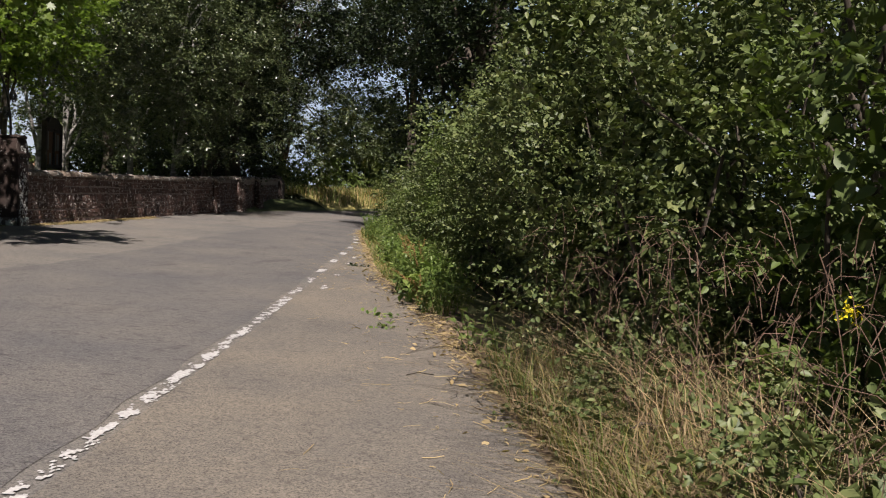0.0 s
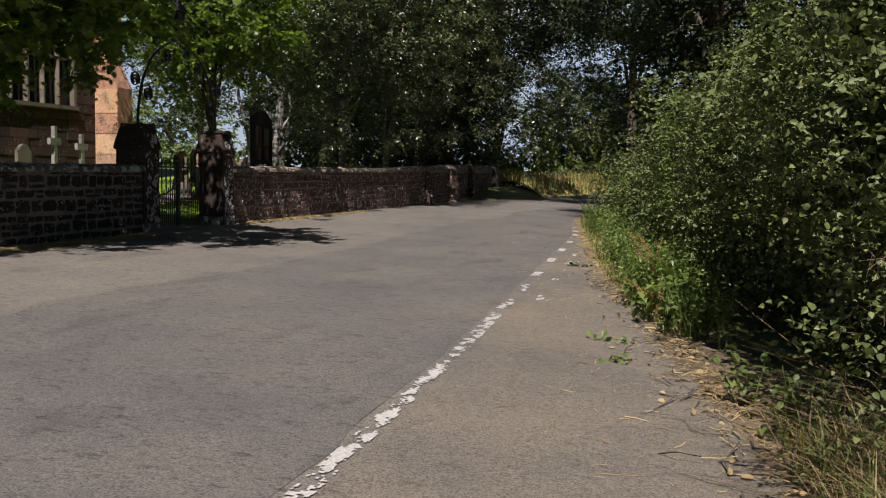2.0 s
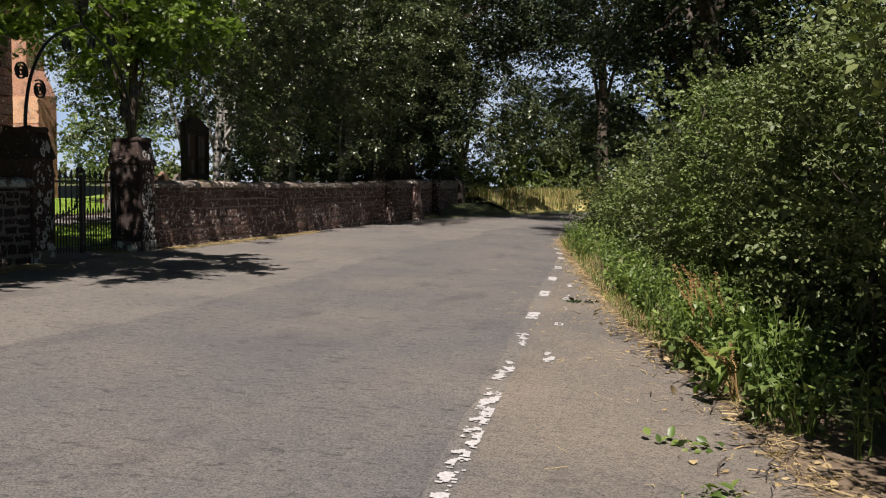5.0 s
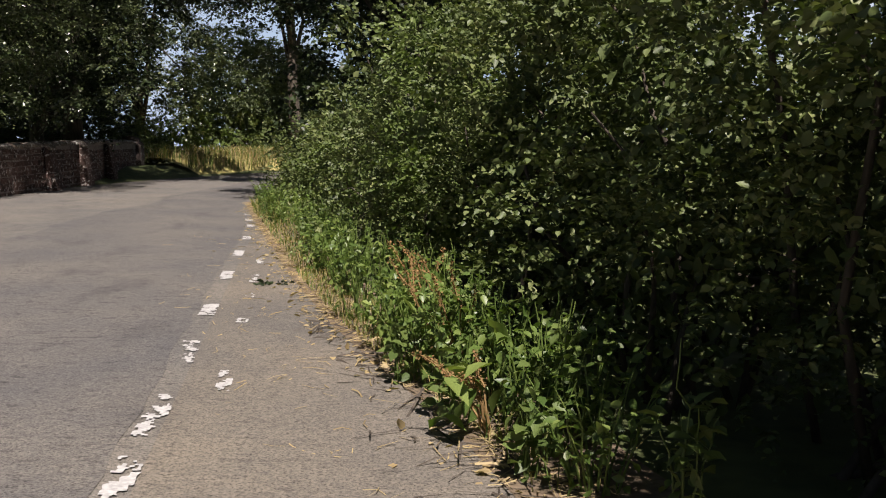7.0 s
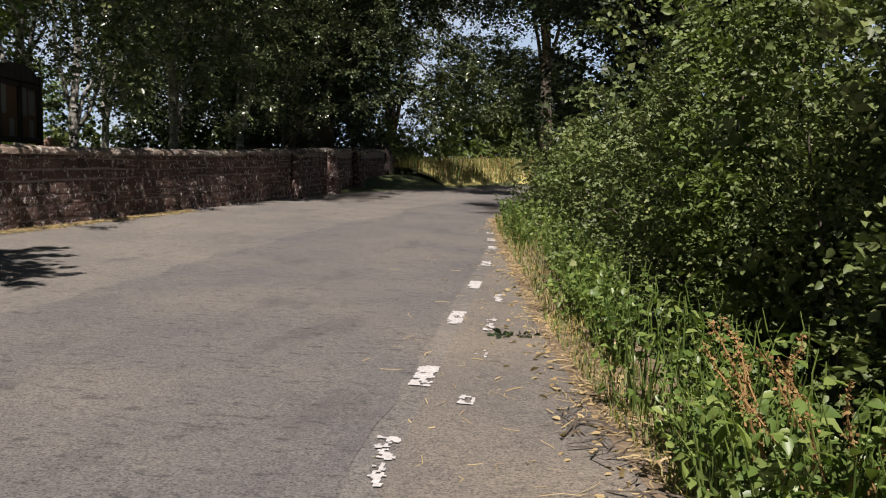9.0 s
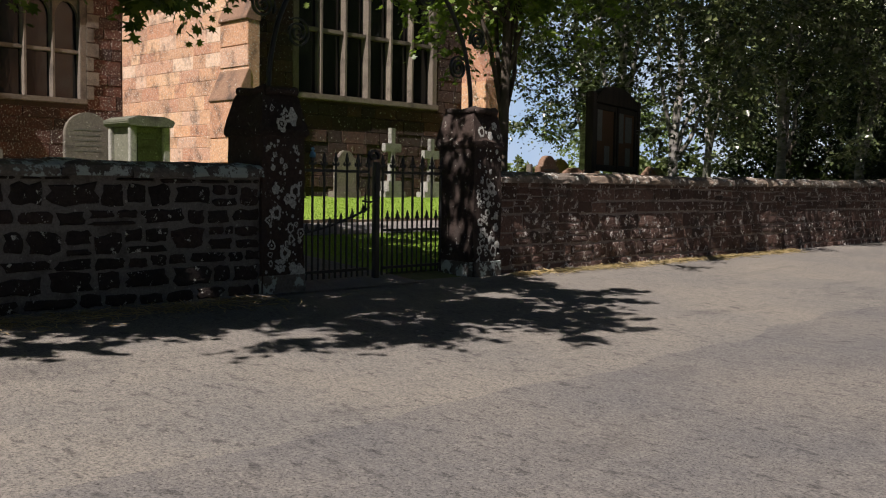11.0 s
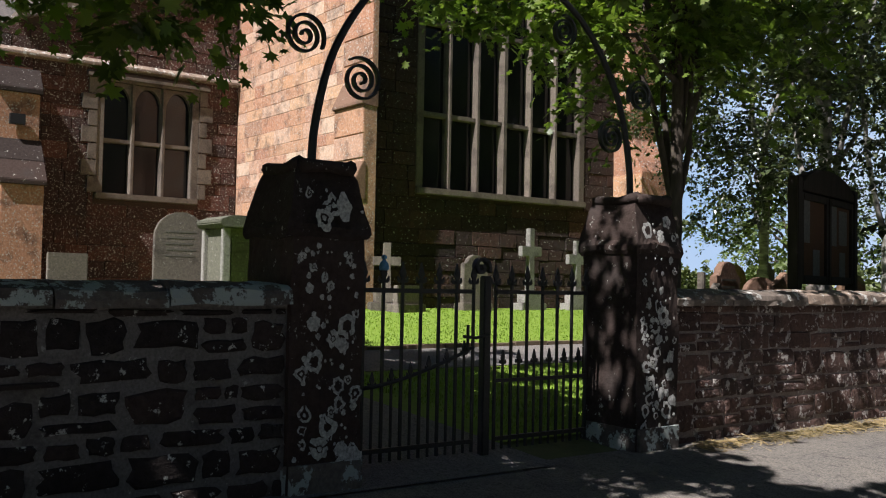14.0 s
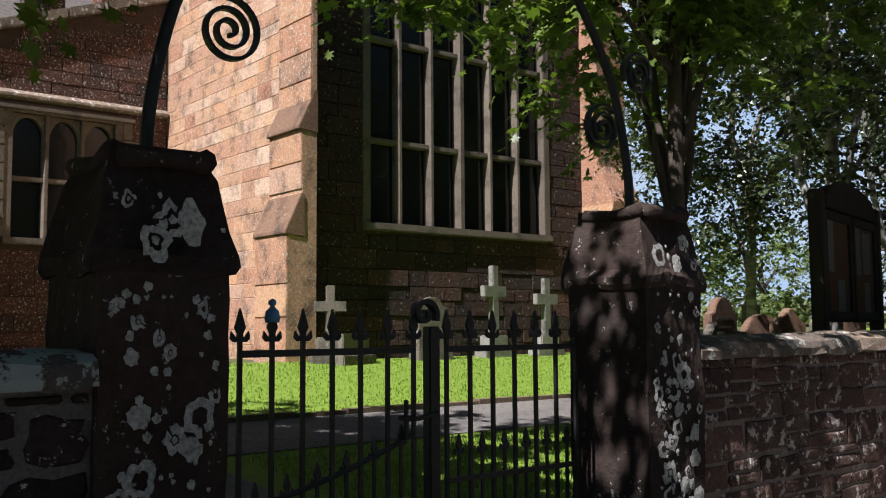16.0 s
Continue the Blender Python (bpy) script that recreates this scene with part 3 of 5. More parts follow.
    part("coping", Build().prism([(-8.42, zt - 0.03), (-8.26, zt - 0.15), (-8.24, zt - 0.08), (-8.42, zt + 0.05)], "y", yb - 0.03, yb + 0.63).mesh("coping", COPING, bevel=0.015), wb)

# ---- church ----
CX, CY0, CY1, AX = -19.25, 26.1, 34.4, -25.2
BASE_Z = 0.6


def ashlar_face(rng, u0, u1, z0, z1, holes, course=0.3):
    """Courses of squared blocks on a flat face: (u, z, width, height), leaving out the holes (u0, z0, u1, z1)."""
    out, z = [], z0
    while z < z1 - 0.05:
        h = min(course * rng.uniform(0.75, 1.2), z1 - z)
        u = u0 - rng.uniform(0, 0.5)
        while u < u1:
            w = rng.uniform(0.4, 0.95)
            a, b = max(u, u0), min(u + w, u1)
            spans = [(a, b)]
            for h0, g0, h1, g1 in holes:
                if z + h > g0 + 0.02 and z < g1 - 0.02:
                    nxt = []
                    for p, q in spans:
                        if q <= h0 or p >= h1:
                            nxt.append((p, q))
                        else:
                            if p < h0:
                                nxt.append((p, h0))
                            if q > h1:
                                nxt.append((h1, q))
                    spans = nxt
            out += [(p, z, q - p, h) for p, q in spans if q - p > 0.06]
            u += w
        z += h
    return out


def block(w, h, d, g):
    """A squared block, slightly pillowed: face outward along +x, u along y."""
    e = 0.007
    v = [(0, g, g), (0, w - g, g), (0, w - g, h - g), (0, g, h - g), (d, g + e, g + e), (d, w - g - e, g + e), (d, w - g - e, h - g - e), (d, g + e, h - g - e)]
    return v, [(4, 5, 6, 7), (0, 1, 5, 4), (1, 2, 6, 5), (2, 3, 7, 6), (3, 0, 4, 7)]


def lay(parent, rng, blocks, to_world, singles, depth=0.014, one=None, many=None):
    rest = Build()
    k = 0
    for u, z, w, h in blocks:
        v, f = block(w, h, depth * rng.uniform(0.5, 1.5), 0.004)
        pts = [to_world(p[0], u + p[1], z + p[2]) for p in v]
        if k < singles:
            b = Build().add(pts, f)
            part("block", b.mesh("block", one or ASHLAR_O), parent)
            k += 1
        else:
            rest.add(pts, f)
    if rest.v:
        tagged(part("masonry", rest.mesh("masonry", many or ASHLAR), parent), kind="stuff")


church = thing("church", "red and buff sandstone parish church with tall mullioned windows", "church")
rng = np.random.default_rng(11)
WY0, WY1, WZ0, WZ1 = 27.4, 31.9, 3.47, 9.2
core = Build()
core.box(CX - 0.7, CY0, BASE_Z, CX - 0.02, WY0, 13).box(CX - 0.7, WY1, BASE_Z, CX - 0.02, CY1, 13)
core.box(CX - 0.7, WY0, BASE_Z, CX - 0.02, WY1, WZ0).box(CX - 0.7, WY0, WZ1, CX - 0.02, WY1, 13)
# Core and blocks take the colours that hold this wall's shade.
wall_a = part("chancel_wall", core.mesh("chancel_wall", REDMORTAR), church, "dark red coursed sandstone wall, its shade put into the colour")
lay(wall_a, rng, ashlar_face(rng, CY0, CY1, 0.7, 13, [(WY0 - 0.12, WZ0 - 0.12, WY1 + 0.12, WZ1)]), lambda d, u, z: (CX - 0.02 + d, u, z), 150, 0.026, SHADE_BLACK_O, SHADE_BLACK)
core = Build()
core.box(AX, CY0 + 0.02, BASE_Z, CX - 0.72, CY0 + 0.7, 13)
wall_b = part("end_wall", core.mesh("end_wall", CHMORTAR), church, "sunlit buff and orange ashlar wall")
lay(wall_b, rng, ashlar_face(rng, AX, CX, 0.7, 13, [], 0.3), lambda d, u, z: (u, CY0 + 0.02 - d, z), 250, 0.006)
# aisle, set back, with a lean-to gable coping
W2Y0, W2Y1, W2Z0, W2Z1 = 22.85, 25.0, 3.42, 5.95
core = Build()
core.box(AX - 0.7, 10, BASE_Z, AX - 0.02, W2Y0, 6.3).box(AX - 0.7, W2Y1, BASE_Z, AX - 0.02, CY0 + 0.02, 6.3)
core.box(AX - 0.7, W2Y0, BASE_Z, AX - 0.02, W2Y1, W2Z0).box(AX - 0.7, W2Y0, W2Z1, AX - 0.02, W2Y1, 6.3)
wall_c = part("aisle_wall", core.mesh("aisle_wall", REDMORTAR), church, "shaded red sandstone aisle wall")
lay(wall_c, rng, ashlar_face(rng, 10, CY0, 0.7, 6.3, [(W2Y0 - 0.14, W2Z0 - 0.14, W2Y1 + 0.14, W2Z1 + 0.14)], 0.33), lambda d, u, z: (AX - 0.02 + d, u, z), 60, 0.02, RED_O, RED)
gable = Build()
gable.prism([(10, 6.3), (CY0 + 0.02, 6.3), (CY0 + 0.02, 8.9), (21, 7.0), (10, 7.0)], "x", AX - 0.7, AX - 0.06)
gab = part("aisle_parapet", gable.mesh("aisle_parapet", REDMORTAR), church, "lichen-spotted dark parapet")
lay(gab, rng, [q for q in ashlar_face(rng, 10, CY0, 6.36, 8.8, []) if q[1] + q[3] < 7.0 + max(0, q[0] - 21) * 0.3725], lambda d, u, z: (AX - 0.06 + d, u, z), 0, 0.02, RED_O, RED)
for k in range(7):      # sloping coping stones on the raked gable
    ya, yb = 21 + k * 0.73, 21 + (k + 1) * 0.73 - 0.02
    za, zb = 7.0 + (ya - 21) * 0.3725, 7.0 + (yb - 21) * 0.3725
    part("coping_stone", Build().prism([(ya, za - 0.02), (yb, zb - 0.02), (yb, zb + 0.2), (ya, za + 0.2)], "x", AX - 0.76, AX + 0.08).mesh("coping_stone", COPING, bevel=0.02), gab)
for ya in (21.6, 23.1, 24.6):      # stepped merlons with moulded caps along the rake
    za = 7.15 + (ya - 21) * 0.3725
    part("merlon", Build().box(AX - 0.6, ya, za - 0.1, AX + 0.02, ya + 0.75, za + 0.75).mesh("merlon", RED_O, bevel=0.02), gab)
    part("merlon_cap", Build().prism([(AX - 0.7, za + 0.75), (AX + 0.1, za + 0.75), (AX + 0.12, za + 0.84), (AX - 0.05, za + 0.95), (AX - 0.6, za + 0.95)], "y", ya - 0.08, ya + 0.83).mesh("merlon_cap", COPING, bevel=0.015), gab)
part("string_course", Build().prism([(AX - 0.05, 6.2), (AX + 0.14, 6.24), (AX + 0.14, 6.3), (AX - 0.05, 6.42)], "y", 10, CY0).mesh("string_course", COPING, bevel=0.01), church, "pale weathered string course")
roof = Build()
roof.add([(AX - 0.5, 10, 7.0), (AX - 0.5, CY0 + 0.5, 7.0), (AX - 7, CY0 + 0.5, 11.5), (AX - 7, 10, 11.5)], [(0, 1, 2, 3)])
roof.add([(AX - 0.5, 10, 6.9), (AX - 0.5, CY0 + 0.5, 6.9), (AX - 7, CY0 + 0.5, 11.4), (AX - 7, 10, 11.4)], [(3, 2, 1, 0)])
part("aisle_roof", roof.mesh("aisle_roof", SLATE), church, "grey slate aisle roof")
rb = Build()
rb.prism([(CX + 0.2, 12.9), (CX - 3.2, 16.5), (AX - 1.2, 12.9)], "y", CY0 - 0.1, CY1 + 0.1)
part("roof", rb.mesh("roof", SLATE), church, "steep slate roof")
part("back_wall", Build().box(AX - 7.3, 10, BASE_Z, AX - 7, CY1, 11.5).box(AX - 7, CY1 - 0.5, BASE_Z, CX - 0.72, CY1, 13).box(AX - 7, 10, BASE_Z, AX - 0.72, 10.4, 7).mesh("back_wall", CHMORTAR), church)


def buttress(y0, y1, x0, prof, flip=False, axis="x"):
    """A stepped buttress: prof gives (projection, z) from the ground up."""
    b = Build()
    if axis == "x":      # projects along +x from x0, as thick as y0..y1
        b.prism([(x0, prof[0][1])] + [(x0 + p, z) for p, z in prof] + [(x0, prof[-1][1] + 0.01)], "y", y0, y1)
    else:                # projects along -y from x0 (a y), as thick as y0..y1 in x
        b.prism([(x0, prof[0][1])] + [(x0 - p, z) for p, z in prof] + [(x0, prof[-1][1] + 0.01)], "x", y0, y1)
    return b


PROF = [(0.55, 0.6), (0.55, 3.2), (0.28, 3.85), (0.28, 4.95), (0.3, 5.0), (0.1, 5.3), (0.1, 9.0), (0.0, 9.6)]
bt = part("buttress", buttress(CX - 0.75, CX + 0.36, CY0 + 0.01, PROF, axis="y").mesh("buttress", ASHLAR_O, bevel=0.015), church, "stepped sandstone buttress with sloping weatherings")
for z0, z1, p in ((0.7, 1.2, 0.55), (1.22, 1.75, 0.55), (1.77, 2.3, 0.55), (2.32, 3.15, 0.55), (3.9, 4.35, 0.28), (4.37, 4.9, 0.28), (5.35, 5.8, 0.1), (5.82, 6.3, 0.1), (6.32, 6.9, 0.1), (6.92, 7.5, 0.1)):
    part("block", Build().box(CX - 0.745, CY0 - p - 0.012, z0, CX + 0.355, CY0 - p + 0.02, z1).mesh("block", ASHLAR_O, bevel=0.008), bt)
for p, z in ((0.58, 3.18), (0.33, 4.96)):
    part("weathering", Build().prism([(CY0 - p - 0.015, z - 0.05), (CY0 - p - 0.015, z), (CY0 - p + 0.3, z + 0.66), (CY0 - p + 0.36, z + 0.62), (CY0 - p + 0.36, z - 0.09)], "x", CX - 0.765, CX + 0.375).mesh("weathering", GRAVE_B, bevel=0.012), bt, "dark weathered sloping ledge")
bt2 = part("buttress", buttress(33.0, 33.9, CX, [(0.9, 0.6), (0.9, 4.2), (0.5, 5.0), (0.5, 9.5), (0, 10.2)]).mesh("buttress", ASHLAR_O, bevel=0.015), church, "pale-patched sandstone corner buttress")
for z0, z1 in ((0.7, 1.3), (1.32, 1.9), (1.92, 2.6), (2.62, 3.3), (3.32, 4.15)):
    part("block", Build().box(CX + 0.01, 32.985, z0, CX + 0.89, 33.02, z1).mesh("block", ASHLAR_O, bevel=0.008), bt2)
bt3 = part("buttress", buttress(20.55, 21.35, AX, [(1.3, 0.6), (1.3, 3.45), (0.75, 4.3), (0.75, 5.4), (0, 6.0)]).mesh("buttress", ASHLAR_O, bevel=0.015), church, "stepped aisle buttress with stone weatherings")
for k, (p, z) in enumerate(((1.36, 3.42), (1.08, 3.84), (0.82, 5.36))):
    part("weathering", Build().prism([(AX + p, z - 0.06), (AX + p, z + 0.04), (AX + p - 0.32, z + 0.5), (AX + p - 0.36, z + 0.5), (AX + p - 0.36, z - 0.06)], "y", 20.5, 21.4).mesh("weathering", PILLAR, bevel=0.012), bt3)
for z0, z1, p in ((0.7, 1.4, 1.3), (1.42, 2.1, 1.3), (2.12, 2.75, 1.3), (2.77, 3.4, 1.3), (4.35, 4.85, 0.75), (4.87, 5.3, 0.75)):
    part("block", Build().box(AX + 0.02, 20.535, z0, AX + p - 0.01, 20.56, z1).mesh("block", ASHLAR_O, bevel=0.008), bt3)
fl = part("floodlight", Build().box(AX + 0.78, 20.75, 4.62, AX + 0.9, 21.05, 4.84).mesh("floodlight", IRON, bevel=0.01), church, "small floodlight")


def mullioned(name, x, y0, y1, z0, z1, lights, transoms, arch_top, label):
    """A stone window with lights, transoms, jambs and dark leaded panes."""
    win = part(name, Build().box(x - 0.36, y0 - 0.12, z0 - 0.14, x + 0.1, y1 + 0.12, z0).mesh("sill", DRESSED, bevel=0.02), church, label)
    for a, b in ((y0 - 0.12, y0 + 0.05), (y1 - 0.05, y1 + 0.12)):
        part("jamb", Build().prism([(x - 0.36, a), (x + 0.02, a), (x + 0.02, b), (x - 0.3, b)], "z", z0, z1).mesh("jamb", DRESSED, bevel=0.01), win)
    part("head", Build().box(x - 0.36, y0 - 0.12, z1, x + 0.06, y1 + 0.12, z1 + 0.18).mesh("head", DRESSED, bevel=0.02), win)
    step = (y1 - y0) / lights
    for i in range(1, lights):
        y = y0 + i * step
        w = 0.11 if lights == 6 and i == 3 else 0.07
        part("mullion", Build().prism([(x - 0.3, y - w * 0.5), (x - 0.22, y - w), (x - 0.12, y - w), (x - 0.02, y - w * 0.4), (x - 0.02, y + w * 0.4), (x - 0.12, y + w), (x - 0.22, y + w), (x - 0.3, y + w * 0.5)], "z", z0, z1).mesh("mullion", DRESSED), win)
    for t in transoms:
        part("transom", Build().box(x - 0.27, y0, t - 0.05, x - 0.06, y1, t + 0.05).mesh("transom", DRESSED, bevel=0.015), win)
    if arch_top:
        for i in range(lights):
            a, b = y0 + i * step + 0.05, y0 + (i + 1) * step - 0.05
            c, n = (a + b) / 2, 8
            for sgn in (-1, 1):
                edge = a if sgn < 0 else b
                poly = [(edge, z1 - 0.55), (edge, z1)] + [(c, z1)] + [(c + (edge - c) * math.sin(math.pi / 2 * k / n), z1 - 0.06 - 0.49 * (1 - math.cos(math.pi / 2 * k / n))) for k in range(n)]
                part("tracery", Build().prism(poly, "x", x - 0.26, x - 0.08).mesh("tracery", DRESSED), win)
    rows = [z0] + list(transoms) + [z1]
    for i in range(lights):
        for za, zb in zip(rows, rows[1:]):
            part("pane", Build().box(x - 0.22, y0 + i * step + 0.02, za + 0.02, x - 0.2, y0 + (i + 1) * step - 0.02, zb - 0.02).mesh("pane", GLASS), win, "dark leaded glass")
    return win


mullioned("window", CX, WY0, WY1, WZ0, WZ1, 6, (5.0, 6.9), False, "tall six-light mullioned window with pale stone surround")
mullioned("window", AX, W2Y0, W2Y1, W2Z0, W2Z1, 3, (4.62,), True, "three-light square-headed aisle window with arched lights")
for k in range(7):      # pale quoins at the aisle window
    for yq in (W2Y0 - 0.3, W2Y1 + 0.12):
        w = 0.34 if k % 2 else 0.2
        part("quoin", Build().box(AX - 0.02, yq + (0.2 - w if yq < W2Y0 else 0), W2Z0 + k * 0.37, AX + 0.035, yq + (0.2 if yq < W2Y0 else w), W2Z0 + k * 0.37 + 0.35).mesh("quoin", DRESSED, bevel=0.01), church)
part("hood_mould", Build().prism([(AX, 6.0), (AX + 0.12, 6.0), (AX + 0.12, 6.08), (AX, 6.16)], "y", W2Y0 - 0.35, W2Y1 + 0.35).mesh("hood_mould", DRESSED, bevel=0.01), church)


# ---- gate pillars ----
def gate_pillar(y0, y1, label, seed):
    """A square sandstone pier with a gabled cap of four small gables and a ridge."""
    rng = np.random.default_rng(seed)
    t = thing("gate_pillar", label, "pillar", "churchyard gate pillars")
    x0, x1 = -8.95, -8.39
    cy = (y0 + y1) / 2
    b = Build().box(x0, y0, 0.0, x1, y1, 1.8)
    bm = bmesh.new()
    bm.from_mesh(b.mesh("tmp", PILLAR))
    bmesh.ops.subdivide_edges(bm, edges=bm.edges[:], cuts=14, use_grid_fill=True)
    for v in bm.verts:
        v.co += noise.noise_vector(v.co * 5 + Vector((seed, 0, 0))) * 0.014 + noise.noise_vector(v.co * 19) * 0.006
    me = bpy.data.meshes.new("shaft")
    bm.to_mesh(me)
    bm.free()
    me.materials.append(PILLAR)
    part("shaft", me, t, "dark lichen-spotted sandstone shaft")
    part("plinth", Build().box(x0 - 0.02, y0 - 0.015, 0.0, x1 + 0.025, y1 + 0.02, 0.5).mesh("plinth", COPING_W, bevel=0.03, jitter=0.015), t)
    hw = (y1 - y0) / 2 + 0.035
    cap = Build()
    n = 10
    lo = [(x0 - 0.03, cy - hw), (x1 + 0.03, cy - hw), (x1 + 0.03, cy + hw), (x0 - 0.03, cy + hw)]
    prof = [(0.94, 1.77), (0.99, 1.80), (0.985, 1.84), (0.92, 1.93), (0.85, 2.02), (0.77, 2.12), (0.7, 2.17), (0.69, 2.2)]
    cx = (x0 + x1) / 2
    rings = []
    for s, z in prof:
        ring = []
        for k in range(4):
            (ax, ay), (bx, by) = lo[k], lo[(k + 1) % 4]
            for i in range(n):
                u = i / n
                px, py = ax + (bx - ax) * u, ay + (by - ay) * u
                lift = 0.0
                if 1.86 < z < 2.2:
                    lift = -0.05 * math.sin(math.pi * u)
                qx, qy = cx + (px - cx) * s, cy + (py - cy) * s
                pull = 1 - (0.1 * math.sin(math.pi * u) if z > 1.9 else 0)
                ring.append((cx + (qx - cx) * pull, cy + (qy - cy) * pull, z + lift + (0.02 if z > 2.19 else 0) * math.cos(8 * math.pi * u)))
        rings.append(ring)
    m = len(rings[0])
    cap.v = [p for r in rings for p in r] + [(cx, cy, 2.2)]
    cap.f = [(i * m + k, i * m + (k + 1) % m, (i + 1) * m + (k + 1) % m, (i + 1) * m + k) for i in range(len(rings) - 1) for k in range(m)]
    cap.f += [((len(rings) - 1) * m + k, (len(rings) - 1) * m + (k + 1) % m, len(rings) * m) for k in range(m)]
    cap.f.append(tuple(range(m))[::-1])
    part("cap", cap.mesh("cap", PILLAR, jitter=0.025), t, "worn gabled cap with soft carved ridges")
    for dy in (-1, 1):
        part("ridge_roll", Build().tube([(x0 + 0.08, cy + dy * (hw - 0.1), 2.2), (cx, cy + dy * (hw - 0.12), 2.185), (x1 - 0.06, cy + dy * (hw - 0.1), 2.205)], [0.04, 0.035, 0.045], 7).mesh("ridge_roll", PILLAR, smooth=True), t)
    part("ridge_roll", Build().tube([(x1 - 0.05, cy - hw + 0.1, 2.19), (x1 - 0.06, cy, 2.2), (x1 - 0.05, cy + hw - 0.1, 2.19)], [0.045, 0.035, 0.045], 7).mesh("ridge_roll", PILLAR, smooth=True), t)
    # lichen rosettes on the face to the road and on the cap
    spots = []
    for k in range(90):
        r = float(rng.choice([0.009, 0.016, 0.026, 0.042, 0.06], p=[0.3, 0.28, 0.22, 0.13, 0.07]))
        y, z = rng.uniform(y0 + 0.04, y1 - 0.04), rng.uniform(0.2, 1.4 if r > 0.03 else 1.75)
        on_cap = k > 81
        for _ in range(12):
            if all(math.hypot(y - a, z - c) > 0.85 * (r + q) for a, c, q in spots):
                break
            y, z = rng.uniform(y0 + 0.04, y1 - 0.04), rng.uniform(0.2, 1.4 if r > 0.03 else 1.75)
        spots.append((y, z, r))
        if on_cap:
            z = rng.uniform(1.88, 2.06)
        nn = 22
        rad = [r * (1 + 0.45 * noise.noise(Vector((math.cos(2 * math.pi * i / nn) * 1.6 + k, math.sin(2 * math.pi * i / nn) * 1.6, seed * 7.7)))) * rng.uniform(0.88, 1.1) for i in range(nn)]
        out = [(y + rad[i] * math.cos(2 * math.pi * i / nn), z + rad[i] * 1.12 * math.sin(2 * math.pi * i / nn)) for i in range(nn)]
        def front(yy, zz, d):
            lean = (zz - 1.82) * 0.16 - 0.05 if on_cap else 0.0
            return (x1 + 0.013 + d - lean + noise.noise(Vector((yy * 5, zz * 5, seed))) * 0.006, yy, zz)
        b = Build()
        if r > 0.025 and rng.random() < 0.75:
            cut = rng.uniform(0.35, 0.65)
            b.add([front(p, q, 0.0) for p, q in out] + [front(y + (p - y) * cut, z + (q - z) * cut, 0.002) for p, q in out], [(i, (i + 1) % nn, nn + (i + 1) % nn, nn + i) for i in range(nn) if rng.random() < 0.93])
            if rng.random() < 0.6:
                b.add([front(y + (p - y) * 0.25, z + (q - z) * 0.25, 0.002) for p, q in out] + [front(y, z, 0.004)], [(i, (i + 1) % nn, nn) for i in range(nn)])
        else:
            b.add([front(p, q, 0.0) for p, q in out] + [front(y, z, 0.004)], [(i, (i + 1) % nn, nn) for i in range(nn)])
        part("lichen", b.mesh("lichen", LICHEN), t, "pale grey lichen rosette" if k == 0 else "")
    return t


gate_pillar(18.85, 19.33, "square dark sandstone gate pillar with gabled cap and round lichen spots", 1)
gate_pillar(21.73, 22.2, "square reddish sandstone gate pillar with worn gabled cap", 2)

# ---- iron gate and overthrow ----
GX = -8.75


def finial(b, y, z, s=1.0):
    b.prism([(y - 0.016 * s, z), (y + 0.016 * s, z), (y + 0.012 * s, z + 0.035 * s), (y + 0.024 * s, z + 0.06 * s), (y, z + 0.14 * s), (y - 0.024 * s, z + 0.06 * s), (y - 0.012 * s, z + 0.035 * s)], "x", GX - 0.008, GX + 0.008)
    b.prism([(y - 0.045 * s, z + 0.015 * s), (y - 0.03 * s, z + 0.0), (y + 0.03 * s, z), (y + 0.045 * s, z + 0.015 * s), (y + 0.04 * s, z + 0.045 * s), (y + 0.02 * s, z + 0.02 * s), (y - 0.02 * s, z + 0.02 * s), (y - 0.04 * s, z + 0.045 * s)], "x", GX - 0.006, GX + 0.006)


def gate_leaf(y0, y1, hinge_low, label):
    t = thing("iron_gate", label, "gate", "churchyard gate leaves")
    n = 7
    for i in range(n):
        y = y0 + (y1 - y0) * i / (n - 1)
        b = Build().box(GX - 0.009, y - 0.009, 0.36, GX + 0.009, y + 0.009, 1.54)
        finial(b, y, 1.52)
        part("bar", b.mesh("bar", IRON), t)
    for i in range(n - 1):
        y = y0 + (y1 - y0) * (i + 0.5) / (n - 1)
        u = (i + 0.5) / (n - 1)
        top = 0.98 + 0.0 * u if not hinge_low else 0.86 + 0.22 * (u if hinge_low > 0 else 1 - u) ** 1.5
        b = Build().box(GX - 0.007, y - 0.007, 0.36, GX + 0.007, y + 0.007, top)
        finial(b, y, top - 0.02, 0.7)
        part("dog_bar", b.mesh("dog_bar", IRON), t)
    part("top_rail", Build().box(GX - 0.014, y0, 1.455, GX + 0.014, y1, 1.485).mesh("top_rail", IRON), t)
    part("bottom_rail", Build().box(GX - 0.014, y0, 0.42, GX + 0.014, y1, 0.45).mesh("bottom_rail", IRON), t)
    if hinge_low:
        pts = [(GX, y0 + (y1 - y0) * u, 0.84 + 0.24 * u ** 1.5) for u in [k / 10 for k in range(11)]]
        part("curved_rail", Build().tube(pts, 0.014, 6).mesh("curved_rail", IRON, smooth=True), t)
    else:
        part("middle_rail", Build().box(GX - 0.012, y0, 0.83, GX + 0.012, y1, 0.855).mesh("middle_rail", IRON), t)
    return t


